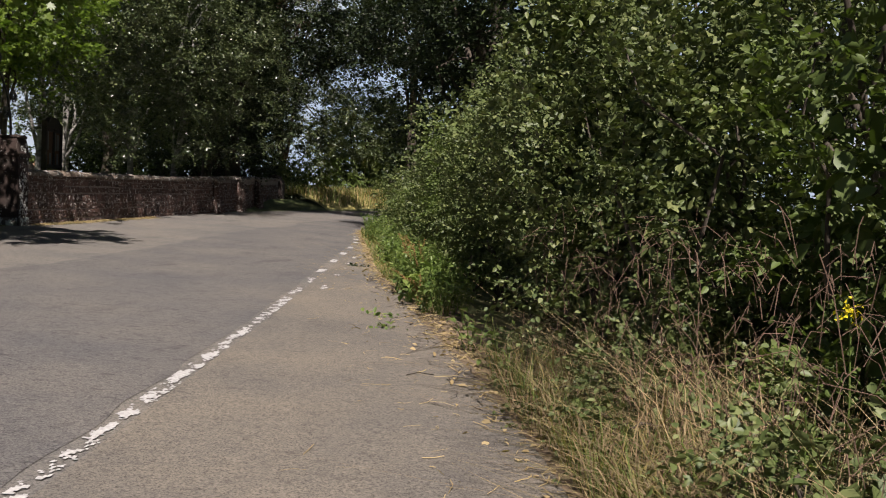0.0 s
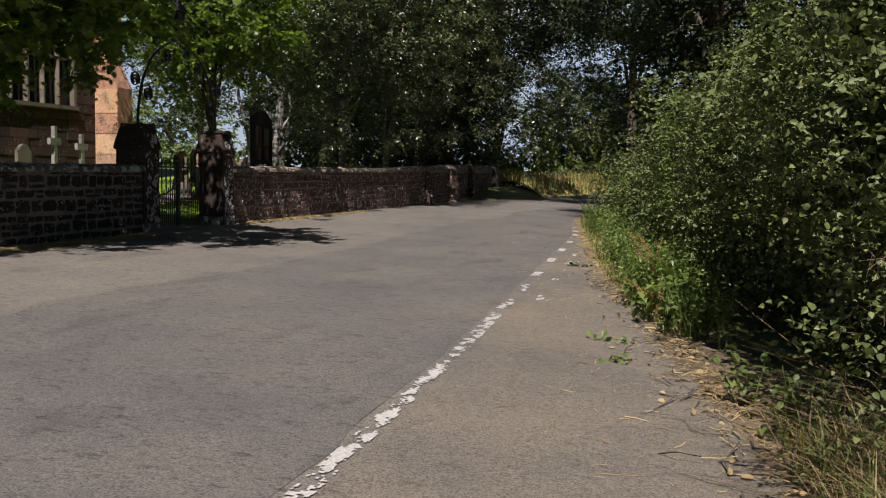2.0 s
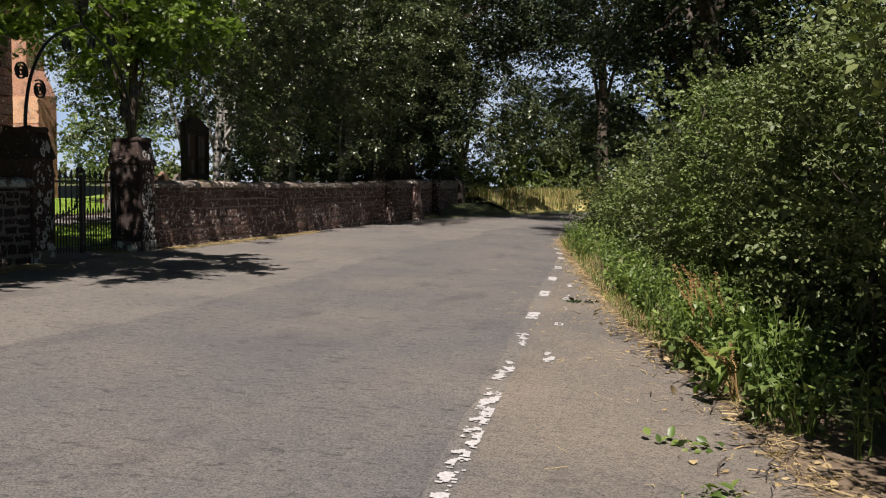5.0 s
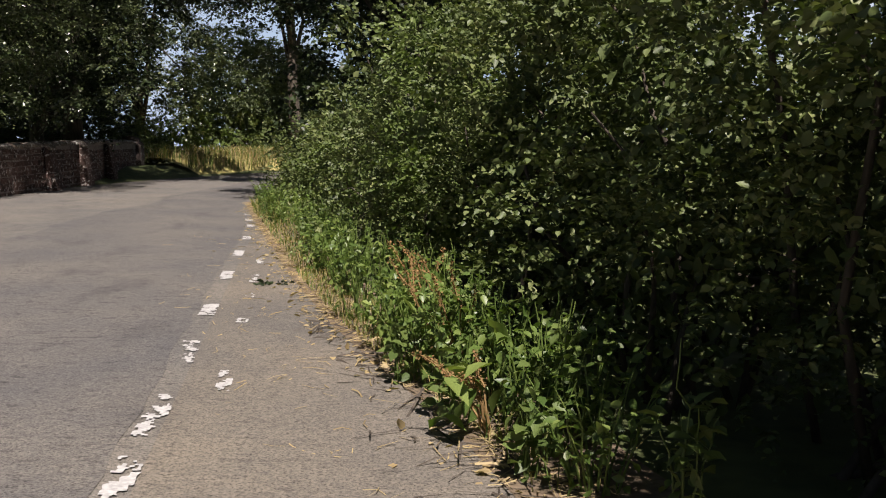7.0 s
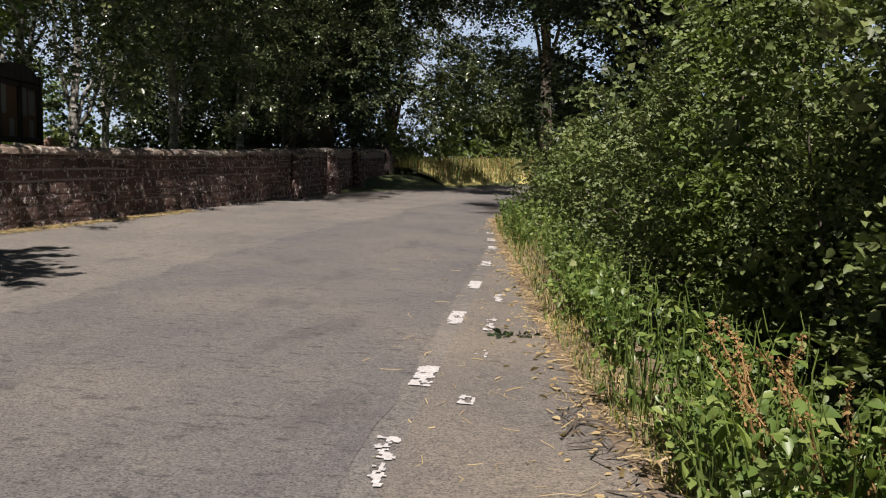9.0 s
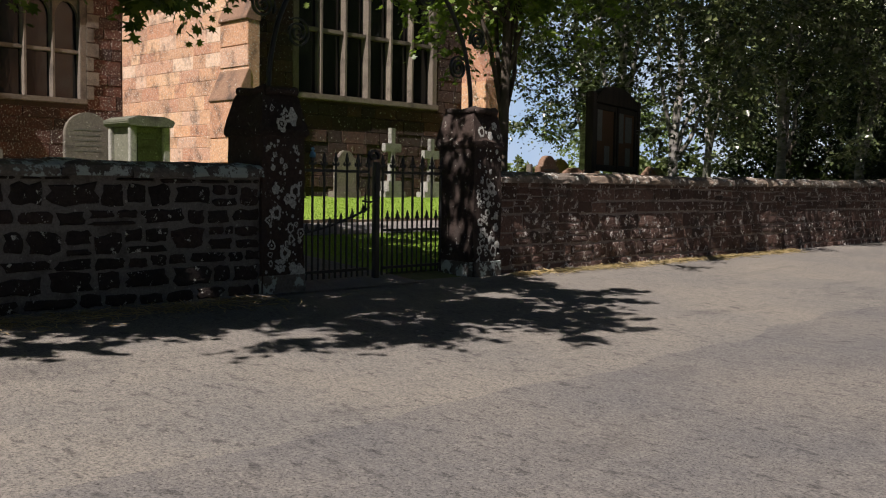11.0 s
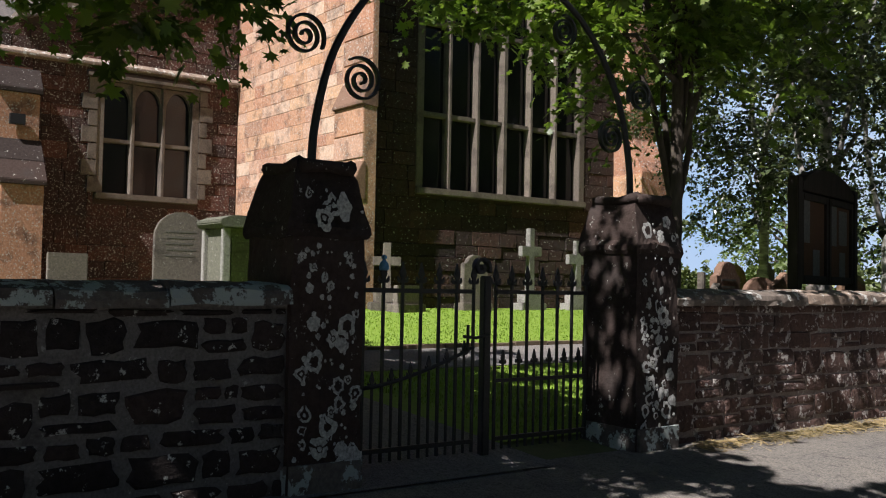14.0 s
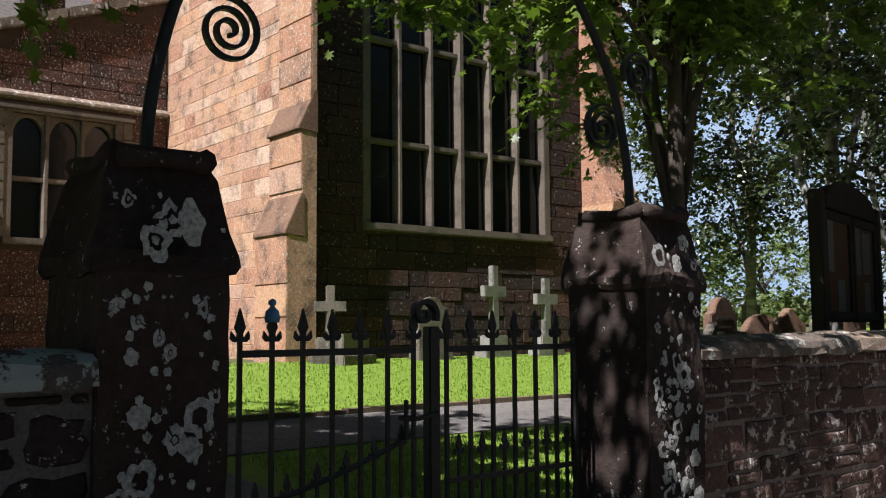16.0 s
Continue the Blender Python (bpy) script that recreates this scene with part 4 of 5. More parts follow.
g1 = gate_leaf(19.56, 20.46, 1, "black wrought-iron gate leaf with spear finials and curved rail")
part("latch", Build().tube([(GX + 0.02, 20.36, 1.16), (GX + 0.03, 20.47, 1.15), (GX + 0.03, 20.58, 1.17)], 0.011, 6).tube([(GX + 0.02, 20.4, 1.24), (GX + 0.02, 20.4, 1.06)], 0.012, 6).mesh("latch", IRON), g1, "iron latch handle")
g2 = gate_leaf(20.66, 21.56, 0, "black wrought-iron gate leaf with spear finials and dog bars")
post = thing("gate_post", "thick black iron gate post with a scroll top", "gate post")


def spiral(cy, cz, r, turns, start, sense, x, w=0.02, t=0.009, inner=0.12):
    """A flat iron bar rolled into a scroll in the plane across x."""
    n = int(26 * turns)
    b = Build()
    ring = []
    for i in range(n + 1):
        u = i / n
        rr = r * (1 - (1 - inner) * u)
        a = start + sense * 2 * math.pi * turns * u
        ring.append((cy + rr * math.cos(a), cz + rr * math.sin(a), a))
    for y, z, a in ring:
        c, s = math.cos(a) * t, math.sin(a) * t
        b.v += [(x - w, y - c, z - s), (x + w, y - c, z - s), (x + w, y + c, z + s), (x - w, y + c, z + s)]
    for i in range(n):
        for k in range(4):
            b.f.append((i * 4 + k, i * 4 + (k + 1) % 4, (i + 1) * 4 + (k + 1) % 4, (i + 1) * 4 + k))
    b.f += [(0, 1, 2, 3), (4 * n, 4 * n + 3, 4 * n + 2, 4 * n + 1)]
    return b


part("post", Build().box(GX - 0.03, 20.535, 0.28, GX + 0.03, 20.6, 1.58).mesh("post", IRON, bevel=0.006), post)
part("scroll", spiral(20.52, 1.64, 0.075, 1.3, -0.4, 1, GX, 0.025, 0.012).mesh("scroll", IRON, smooth=False), post)
arch = thing("gate_overthrow", "black wrought-iron arch with scrolls and a lantern over the gate", "arch")
AXX = -8.68


def bar_curve(pts, r0, r1):
    n = len(pts)
    return Build().tube(pts, [r0 + (r1 - r0) * i / (n - 1) for i in range(n)], 7)


def smooth_pts(ctrl, n=28):
    c = np.array(ctrl, float)
    d = np.concatenate([[0], np.cumsum(np.linalg.norm(np.diff(c, axis=0), axis=1))])
    out = []
    for s in np.linspace(0, d[-1], n):
        k = min(max(int(np.searchsorted(d, s)) - 1, 0), len(c) - 2)
        u = (s - d[k]) / (d[k + 1] - d[k])
        p0, p1, p2, p3 = c[max(k - 1, 0)], c[k], c[k + 1], c[min(k + 2, len(c) - 1)]
        out.append(0.5 * ((2 * p1) + (-p0 + p2) * u + (2 * p0 - 5 * p1 + 4 * p2 - p3) * u * u + (-p0 + 3 * p1 - 3 * p2 + p3) * u ** 3))
    return out


left = [(AXX, 19.12, 2.15), (AXX, 19.14, 2.5), (AXX, 19.27, 2.98), (AXX, 19.56, 3.42), (AXX, 19.92, 3.68), (AXX, 20.5, 3.92)]
part("rib", bar_curve(smooth_pts(left), 0.028, 0.022).mesh("rib", IRON, smooth=True), arch)
part("rib", bar_curve(smooth_pts([(x, 41.06 - y if y > 20.4 else 41.08 - y, z) for x, y, z in left]), 0.028, 0.022).mesh("rib", IRON, smooth=True), arch)
for cy, cz, r, st, sense in ((19.05, 3.02, 0.115, -0.5, 1), (19.46, 2.8, 0.12, 2.2, -1), (22.06, 3.04, 0.11, 3.6, -1), (21.74, 2.68, 0.115, 0.8, 1), (20.15, 3.55, 0.1, 1.2, 1), (21.22, 3.42, 0.1, 1.6, -1), (21.38, 3.8, 0.1, 3.8, -1), (20.8, 3.68, 0.09, 1.9, 1), (19.75, 3.8, 0.1, -0.6, 1)):
    part("scroll", spiral(cy, cz, r * 1.22, 2.6, st, sense, AXX, 0.018, 0.008).mesh("scroll", IRON), arch)
lan = part("lantern", Build().lathe([(0.02, 3.9), (0.03, 4.05), (0.1, 4.1), (0.16, 4.42), (0.2, 4.44), (0.06, 4.6), (0.02, 4.72), (0.005, 4.78)], AXX, 20.53, 6).mesh("lantern", IRON), arch, "black hexagonal lantern")


# ---- trees and hedges ----
def branch_pts(rng, a, b, n=6, wob=0.12):
    a, b = np.array(a), np.array(b)
    L = np.linalg.norm(b - a)
    out = []
    for i in range(n + 1):
        u = i / n
        p = a + (b - a) * u + rng.normal(0, wob * L * 0.15, 3) * math.sin(math.pi * u)
        p[2] += 0.12 * L * math.sin(math.pi * u)
        out.append(p)
    return out


def tree(name, label, x, y, height, radii, leaf, shape, size, count, per, trunk_r, bark, seed, low=0.35, limbs=14, clump=0.45, crown_at=(0, 0), width=0.8, fork=None):
    rng = np.random.default_rng(seed)
    z0 = land(x, y) - 0.05
    t = thing(name, label, "tree", at=(0, 0, 0))
    cz = z0 + height * (low + 1) / 2
    centre = (x + crown_at[0], y + crown_at[1], cz)
    rad = (radii[0], radii[1], height * (1 - low) / 2)
    cl, dirs = clumps(rng, count, centre, rad, 0.35, 0.35)
    top = np.array([centre[0] * 0.3 + x * 0.7, centre[1] * 0.3 + y * 0.7, cz + rad[2] * 0.5])
    tb = Build()
    foot = (x + rng.normal(0, 0.05), y + rng.normal(0, 0.05), z0 + height * max(low * 0.8, 0.12))
    trunk = branch_pts(rng, (x, y, z0), foot, 3, 0.05)[:3] + branch_pts(rng, foot, top, 6, 0.2)
    tb.tube(trunk, [trunk_r * (1.35 if i == 0 else 1 - 0.8 * i / 9) for i in range(10)], 9)
    part("trunk", tb.mesh("trunk", bark, smooth=True), t)
    reach = np.hypot(cl[:, 0] - x, cl[:, 1] - y) / max(rad[0], rad[1])
    near_cl = [k for k in rng.permutation(len(cl)) if reach[k] < 0.62 and cl[k, 2] > foot[2]]
    for k in near_cl[:limbs]:
        i = int(rng.integers(2, 7))
        lb = Build().tube(branch_pts(rng, trunk[i], cl[k], 6, 0.25), [trunk_r * 0.42 * (1 - 0.85 * j / 6) for j in range(7)], 6)
        part("limb", lb.mesh("limb", bark, smooth=True), t)
    shoots = max(2, per // 8)
    k = np.repeat(np.arange(len(cl)), shoots)
    out = unit(unit(rng.normal(0, 1, (len(k), 3))) + dirs[k] * 0.5)
    starts = cl[k] + out * clump * rng.uniform(0.0, 0.5, (len(k), 1))
    part("crown", spray_mesh("crown", starts, out, clump * 1.1, 8, size, width, shape, leaf, rng, 0.55, 0.45), t)
    return t


def shrub(label, x, y, rx, ry, h, leaf, shape, size, count, per, seed, base=0.0, recess=0.0, clump=0.22, width=0.75, name="hedge_shrub", category="shrub", group="roadside hedge"):
    rng = np.random.default_rng(seed)
    z0 = land(x, y)
    t = thing(name, label, category, group)
    def skin(n, r0, r1):
        d = unit(rng.normal(0, 1, (n, 3)))
        d[:, 2] = np.abs(d[:, 2]) * 1.1 - 0.12
        box = np.sign(d) * np.abs(d) ** 0.92
        lump = np.array([1 + 0.4 * noise.noise(Vector(p * 1.5 + np.array((x, y, seed)))) + 0.36 * noise.noise(Vector(p * 3.6 + np.array((y, x, seed)))) for p in d])
        r = rng.uniform(r0, r1, n) * lump
        c = np.array((x, y, z0 + base + 0.15 * h)) + box * r[:, None] * np.array((rx, ry, (h - base) * 0.85))
        c[:, 2] = np.maximum(c[:, 2], z0 + 0.1)
        c[:, 0] += recess * np.clip(1 - (c[:, 2] - z0) / 2.2, 0, 1)
        return c, d
    cl, d = skin(int(count * 1.9), 0.76, 1.0)
    kept = np.array([noise.noise(Vector(p * 1.5)) + 0.6 * noise.noise(Vector(p * 4.3)) > 0.02 for p in cl])
    cl, d = cl[kept], d[kept]
    count = len(cl)
    for k in rng.choice(count, min(10, count), replace=False):
        sb = Build().tube(branch_pts(rng, (x + rng.normal(0, 0.2), y + rng.normal(0, 0.3), z0 - 0.03), cl[k], 5, 0.3), [0.025, 0.022, 0.018, 0.014, 0.01, 0.006], 5)
        part("stem", sb.mesh("stem", BARK, smooth=True), t)
    part("foliage", spray_mesh("foliage", cl, d + np.array([0, 0, 0.25]), clump * 1.9, per, size, width, shape, leaf, rng, 0.8, 0.5), t)
    inner, di = skin(max(120, int(count * 1.7)), 0.36, 0.7)
    part("inner_foliage", leaf_mesh("inner_foliage", inner, di, size * 1.8, 0.8, LANCE, leaf, rng, 0.6, 0.3), t, "shaded inner leaves")
    return t


rs = np.random.default_rng(21)
# the hedge, from behind the camera's start to the bend
y, k = -5.0, 0
while y < 46:
    near = y < 22
    ry = 1.3 if near else 2.2
    rx = 1.1 if near else 1.5
    h = float(np.interp(y, [-5, 4, 8, 12, 16, 22, 27, 40], [2.6, 2.7, 3.0, 3.1, 3.0, 2.9, 2.3, 1.9])) * rs.uniform(0.92, 1.1)
    setback = float(np.interp(y, [0, 6.5, 8.6, 11, 16, 40], [1.1, 0.9, 0.1, 0.1, 0.6, 0.55]))
    cx = hedge_line(y) + rx * 0.95 + setback
    kind_ = k % 4
    elder = kind_ == 0 and not 7.5 < y < 15
    mat_l = HEDGE2 if elder else HEDGE
    lab = ("brighter green elder bush in the roadside hedge" if elder else "dense dark green hawthorn hedge bush at the roadside") if kind_ != 2 else "dark broad-leaved bush in the roadside hedge"
    size = (0.075 if elder else (0.05, 0.05, 0.062, 0.044)[kind_]) if near else 0.08
    shrub(lab, cx, y, rx, ry, h, mat_l, LANCE if near else KITE, size, (1000 if size > 0.07 else 1400) if near else 520, 12 if near else 12, 100 + k, recess=float(np.interp(y, [8, 9.4, 10.4, 13.2, 14.6], [0.1, 0.25, 1.3, 1.3, 0.35])), clump=0.16 if near else 0.26, width=0.62 if elder else 0.78)
    y += 1.5 if near else 2.4
    k += 1
# taller growth behind the hedge
for i, (ty, dx, h, r) in enumerate(((-3, 3.4, 6.5, 2.6), (3.5, 3.6, 5.6, 2.3), (8.2, 2.3, 5.0, 1.9), (12.5, 2.9, 3.4, 1.6), (18, 3.6, 3.3, 1.6))):
    tree("elder_tree", "leafy small tree growing up behind the hedge", hedge_line(ty) + dx, ty, h, (r, r + 0.4), HEDGE, KITE, 0.06, 170, 90, 0.08, BARK, 300 + i, low=0.3, limbs=8, clump=0.36)
tree("lime_tree", "small lime with large limp leaves hanging over the verge", 2.9, 11.8, 3.3, (1.1, 1.2), HEDGE, OVAL, 0.065, 60, 30, 0.05, BARK, 330, low=0.5, limbs=8, clump=0.26, crown_at=(-0.7, -0.2), width=0.85)
# Made tall, with an extra unseen back row, to block sky fill from +x.
for i, (tx, ty, h, r) in enumerate(((5.6, 13.5, 10.5, 2.6), (5.6, 19.5, 11, 3.0), (4.8, 26, 12, 3.2), (8.5, 9.5, 11, 3.2), (9.5, 16.5, 12, 3.4), (9, 23, 13, 3.6))):
    tree("ash_tree", "dark leafy tree behind the hedge, tall to block sky light", tx, ty, h, (r, r), DARKL, KITE, 0.13, 220, 55, 0.16, BARK, 340 + i, low=0.12, limbs=10, clump=0.5)
for i, (tx, ty, h) in enumerate(((3.4, 10.7, 4.3),)):
    tree("elder_tree", "broad-leaved elder arching over the hedge top", tx, ty, h, (1.35, 1.5), HEDGE, LANCE, 0.115, 110, 64, 0.06, BARK, 335 + i, low=0.45, limbs=9, clump=0.34, crown_at=(-0.35, 0), width=0.6)
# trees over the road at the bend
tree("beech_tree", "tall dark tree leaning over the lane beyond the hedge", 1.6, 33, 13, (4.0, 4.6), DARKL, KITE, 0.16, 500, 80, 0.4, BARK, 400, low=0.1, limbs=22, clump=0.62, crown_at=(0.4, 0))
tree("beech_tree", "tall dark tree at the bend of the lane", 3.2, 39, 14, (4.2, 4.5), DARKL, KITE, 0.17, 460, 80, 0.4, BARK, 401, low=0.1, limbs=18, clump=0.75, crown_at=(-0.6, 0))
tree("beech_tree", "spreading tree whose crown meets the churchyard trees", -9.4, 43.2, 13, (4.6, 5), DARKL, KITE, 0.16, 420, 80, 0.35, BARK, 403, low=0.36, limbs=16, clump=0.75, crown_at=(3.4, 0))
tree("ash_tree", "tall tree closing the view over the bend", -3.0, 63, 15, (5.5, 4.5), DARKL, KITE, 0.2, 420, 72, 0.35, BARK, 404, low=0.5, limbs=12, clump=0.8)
tree("ash_tree", "leafy tree on the outside of the bend", -10.5, 59, 13, (4.2, 4), BIRCHL, KITE, 0.18, 360, 72, 0.3, BARK, 405, low=0.06, limbs=12, clump=0.7)
tree("copper_tree", "dark copper-leaved tree above the road", -13.5, 56, 15, (5, 4), RUSTL, KITE, 0.18, 360, 80, 0.3, BARK, 402, low=0.42, limbs=16, clump=0.8)
for i, (tx, ty, h, r) in enumerate(((-6.2, 66, 7.5, 3.4), (-3.2, 70, 7.0, 3.0))):
    tree("willow_tree", "pale grey-green willow beyond the bend", tx, ty, h, (r, r), WILLOW, KITE, 0.24, 420, 56, 0.2, BARK, 406 + i, low=0.05, limbs=8, clump=0.7, width=0.5)
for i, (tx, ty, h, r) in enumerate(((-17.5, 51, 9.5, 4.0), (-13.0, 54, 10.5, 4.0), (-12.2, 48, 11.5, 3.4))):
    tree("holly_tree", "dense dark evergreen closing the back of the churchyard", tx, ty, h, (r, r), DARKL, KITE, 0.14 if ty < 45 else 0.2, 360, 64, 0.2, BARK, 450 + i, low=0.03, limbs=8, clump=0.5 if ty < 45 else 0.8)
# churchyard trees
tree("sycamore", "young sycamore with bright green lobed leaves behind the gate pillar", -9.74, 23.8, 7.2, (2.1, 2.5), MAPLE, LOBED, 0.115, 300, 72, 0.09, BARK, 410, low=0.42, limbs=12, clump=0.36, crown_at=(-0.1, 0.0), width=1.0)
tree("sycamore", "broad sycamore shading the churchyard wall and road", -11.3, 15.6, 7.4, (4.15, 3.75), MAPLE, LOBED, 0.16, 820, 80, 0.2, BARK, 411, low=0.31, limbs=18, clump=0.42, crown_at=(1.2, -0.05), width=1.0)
# Unseen tree, added so its shadow covers the lawn inside the gate.
tree("sycamore", "taller sycamore added inside the churchyard to shade the gate path", -13.1, 14.8, 9.0, (2.1, 3.0), MAPLE, LOBED, 0.16, 260, 44, 0.22, BARK, 412, low=0.45, limbs=14, clump=0.5, crown_at=(1.3, 1.2), width=1.0)
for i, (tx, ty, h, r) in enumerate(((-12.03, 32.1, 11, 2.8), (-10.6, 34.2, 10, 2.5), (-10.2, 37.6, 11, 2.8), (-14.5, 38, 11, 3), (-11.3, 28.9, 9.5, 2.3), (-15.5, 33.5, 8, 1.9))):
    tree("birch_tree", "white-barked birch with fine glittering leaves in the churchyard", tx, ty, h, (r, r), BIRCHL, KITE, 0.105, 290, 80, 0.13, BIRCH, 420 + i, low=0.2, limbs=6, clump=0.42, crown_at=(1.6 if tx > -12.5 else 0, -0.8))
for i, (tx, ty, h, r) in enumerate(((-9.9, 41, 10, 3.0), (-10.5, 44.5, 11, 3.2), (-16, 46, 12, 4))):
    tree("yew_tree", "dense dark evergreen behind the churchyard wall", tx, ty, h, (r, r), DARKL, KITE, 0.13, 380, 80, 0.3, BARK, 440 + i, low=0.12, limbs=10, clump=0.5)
for i, (tx, ty, h, r) in enumerate(((-36, 66, 7, 5), (-22, 66, 7, 4), (-15, 63, 13, 4.5), (4, 70, 10, 5), (-52, 52, 9, 6), (13, 60, 13, 6), (-1, 76, 6, 4), (-8, 80, 5.5, 4))):
    tree("distant_tree", "leafy deciduous tree beyond the churchyard", tx, ty, h, (r, r), BIRCHL if i % 2 else HEDGE2, KITE, 0.26, 260, 30, 0.3, BARK, 460 + i, low=0.05, limbs=8, clump=0.8)
# a field hedge closes the view beyond the graves and the bend
for i, (tx, ty, rx, h) in enumerate([(-14 - 4.2 * j, 50 + 1.2 * (j % 2), 2.8, 1.7) for j in range(9)] + [(-9 + 3.6 * j, 62 + 1.6 * j, 2.6, 2.6) for j in range(9)]):
    shrub("far field hedge of mixed green bushes", tx, ty, rx, 2.0, h, HEDGE2 if i % 2 else HEDGE, KITE, 0.2, 260, 14, 600 + i, clump=0.3, name="field_hedge", category="hedge", group="far field hedge")
for i, (tx, ty) in enumerate(((-9.4, 50.0), (-8.8, 51.6), (-9.6, 53.2))):
    shrub("dark bush growing round the end of the churchyard wall", tx, ty, 1.0, 1.2, 1.9, HEDGE, KITE, 0.1, 340, 12, 650 + i, clump=0.22, name="wall_end_bush", group="bushes at the wall end")

# ---- churchyard floor, path, graves ----
structure("lawn", sheet("lawn", lambda y: (-19.2, -13.65), list(np.arange(10, 48, 1.0)), 0.02, LAWN, 20), "mown sunlit churchyard lawn", "lawn")
structure("lawn", sheet("lawn", lambda y: (-12.1, -9.0), list(np.arange(20.9, 48, 0.6)), 0.02, LAWN, 12), "mown churchyard lawn inside the gate", "lawn")
structure("churchyard_path", sheet("churchyard_path", lambda y: (-13.5, -12.1), list(np.arange(8, 48, 1.0)), 0.03, PATHM, 8), "grey asphalt churchyard path", "path")
structure("gate_path", sheet("gate_path", lambda y: (-12.2, -8.3), list(np.arange(18.4, 20.91, 0.25)), 0.026, PATHM, 14), "asphalt path from the gate into the churchyard", "path")
kb = Build()
for k in range(60):
    a = 10 + k * 0.6
    z = land(-13.55, a)
    kb.box(-13.62, a + 0.01, z - 0.05, -13.5, a + 0.59, z + 0.075 + 0.01 * math.sin(k * 2.3))
structure("kerb", kb.mesh("kerb", EARTH), "low earthy stone edging of the lawn", "kerb")
rg = np.random.default_rng(77)
xy = np.stack([rg.uniform(-18.6, -13.7, 26000), rg.uniform(21, 33.5, 26000)], 1)
p3 = np.column_stack([xy, land_np(xy) + 0.015])
tagged(new("lawn_grass", blades("lawn_grass", p3, 0.035, 0.012, LAWNB, rg)), "short bright green lawn grass", "grass", kind="stuff")
xy = np.stack([rg.uniform(-12.0, -9.1, 14000), rg.uniform(21.2, 28, 14000)], 1)
p3 = np.column_stack([xy, land_np(xy) + 0.015])
tagged(new("lawn_grass", blades("lawn_grass", p3, 0.045, 0.012, LAWNB, rg)), "short green grass inside the gate", "grass", kind="stuff")


def headstone(x, y, w, h, kind, material, label, rz=0.0, t=0.12):
    """A gravestone: its face looks along +x before it is turned."""
    g = thing("headstone", label, "headstone", "churchyard graves", at=(x, y, land(x, y)), rz=rz)
    part("base", Build().box(-t * 1.3, -w * 0.62, -0.05, t * 1.3, w * 0.62, 0.16).mesh("base", material, bevel=0.015), g)
    if kind == "round":
        poly = [(-w / 2, 0.14), (w / 2, 0.14), (w / 2, h - w / 2)] + [(w / 2 * math.cos(math.pi * k / 12), h - w / 2 + w / 2 * math.sin(math.pi * k / 12)) for k in range(1, 12)] + [(-w / 2, h - w / 2)]
    elif kind == "gable":
        poly = [(-w / 2, 0.14), (w / 2, 0.14), (w / 2, h - w * 0.32), (w * 0.38, h - w * 0.3), (0, h), (-w * 0.38, h - w * 0.3), (-w / 2, h - w * 0.32)]
    elif kind == "shoulder":
        poly = [(-w / 2, 0.14), (w / 2, 0.14), (w / 2, h - w * 0.3), (w * 0.36, h - w * 0.26)] + [(w * 0.34 * math.cos(math.pi * k / 10), h - w * 0.26 + w * 0.26 * math.sin(math.pi * k / 10)) for k in range(1, 10)] + [(-w * 0.36, h - w * 0.26), (-w / 2, h - w * 0.3)]
    elif kind == "square":
        poly = [(-w / 2, 0.14), (w / 2, 0.14), (w / 2, h), (-w / 2, h)]
    else:
        c, a0, a1 = w * 0.16, h * 0.66, h * 0.66 + w * 0.34
        part("plinth", Build().box(-t * 1.1, -w * 0.42, 0.15, t * 1.1, w * 0.42, 0.42).mesh("plinth", material, bevel=0.02), g)
        poly = [(-c, 0.4), (c, 0.4), (c * 0.8, a0), (w / 2, a0), (w / 2, a1), (c * 0.8, a1), (c * 0.8, h), (-c * 0.8, h), (-c * 0.8, a1), (-w / 2, a1), (-w / 2, a0), (-c * 0.8, a0)]
    part("stone", Build().prism(poly, "x", -t / 2, t / 2).mesh("stone", material, bevel=0.012), g)
    if kind in ("round", "shoulder") and w > 0.7:
        for k in range(5):
            part("inscription", Build().box(t / 2, -w * (0.3 - 0.03 * (k % 2)), h * 0.78 - k * 0.11, t / 2 + 0.004, w * (0.3 - 0.04 * (k % 3)), h * 0.78 - k * 0.11 + 0.035).mesh("inscription", LETTERS), g, "worn unreadable lettering" if k == 0 else "")
    return g


headstone(-18.3, 29.55, 0.6, 1.7, "cross", GRAVE_W, "pale stone cross headstone on a stepped plinth", 6)
headstone(-18.3, 30.9, 0.62, 1.5, "cross", GRAVE_W, "smaller pale stone cross headstone", 4, 0.11)
headstone(-18.2, 25.95, 0.5, 1.25, "cross", GRAVE_A, "short lichened cross headstone by the church corner", -24, 0.2)
headstone(-18.2, 28.0, 0.6, 1.1, "shoulder", GRAVE_A, "grey rounded headstone below the church window", 0)
headstone(-17.9, 26.2, 0.6, 0.5, "square", GRAVE_A, "low grey tablet stone on the lawn", 12)
headstone(-20.6, 22.95, 0.95, 1.75, "round", GRAVE_A, "large grey round-topped headstone beside the aisle", -8, 0.16)
headstone(-21.5, 21.2, 0.7, 0.95, "square", GRAVE_A, "flat square grey memorial stone by the aisle", 0)
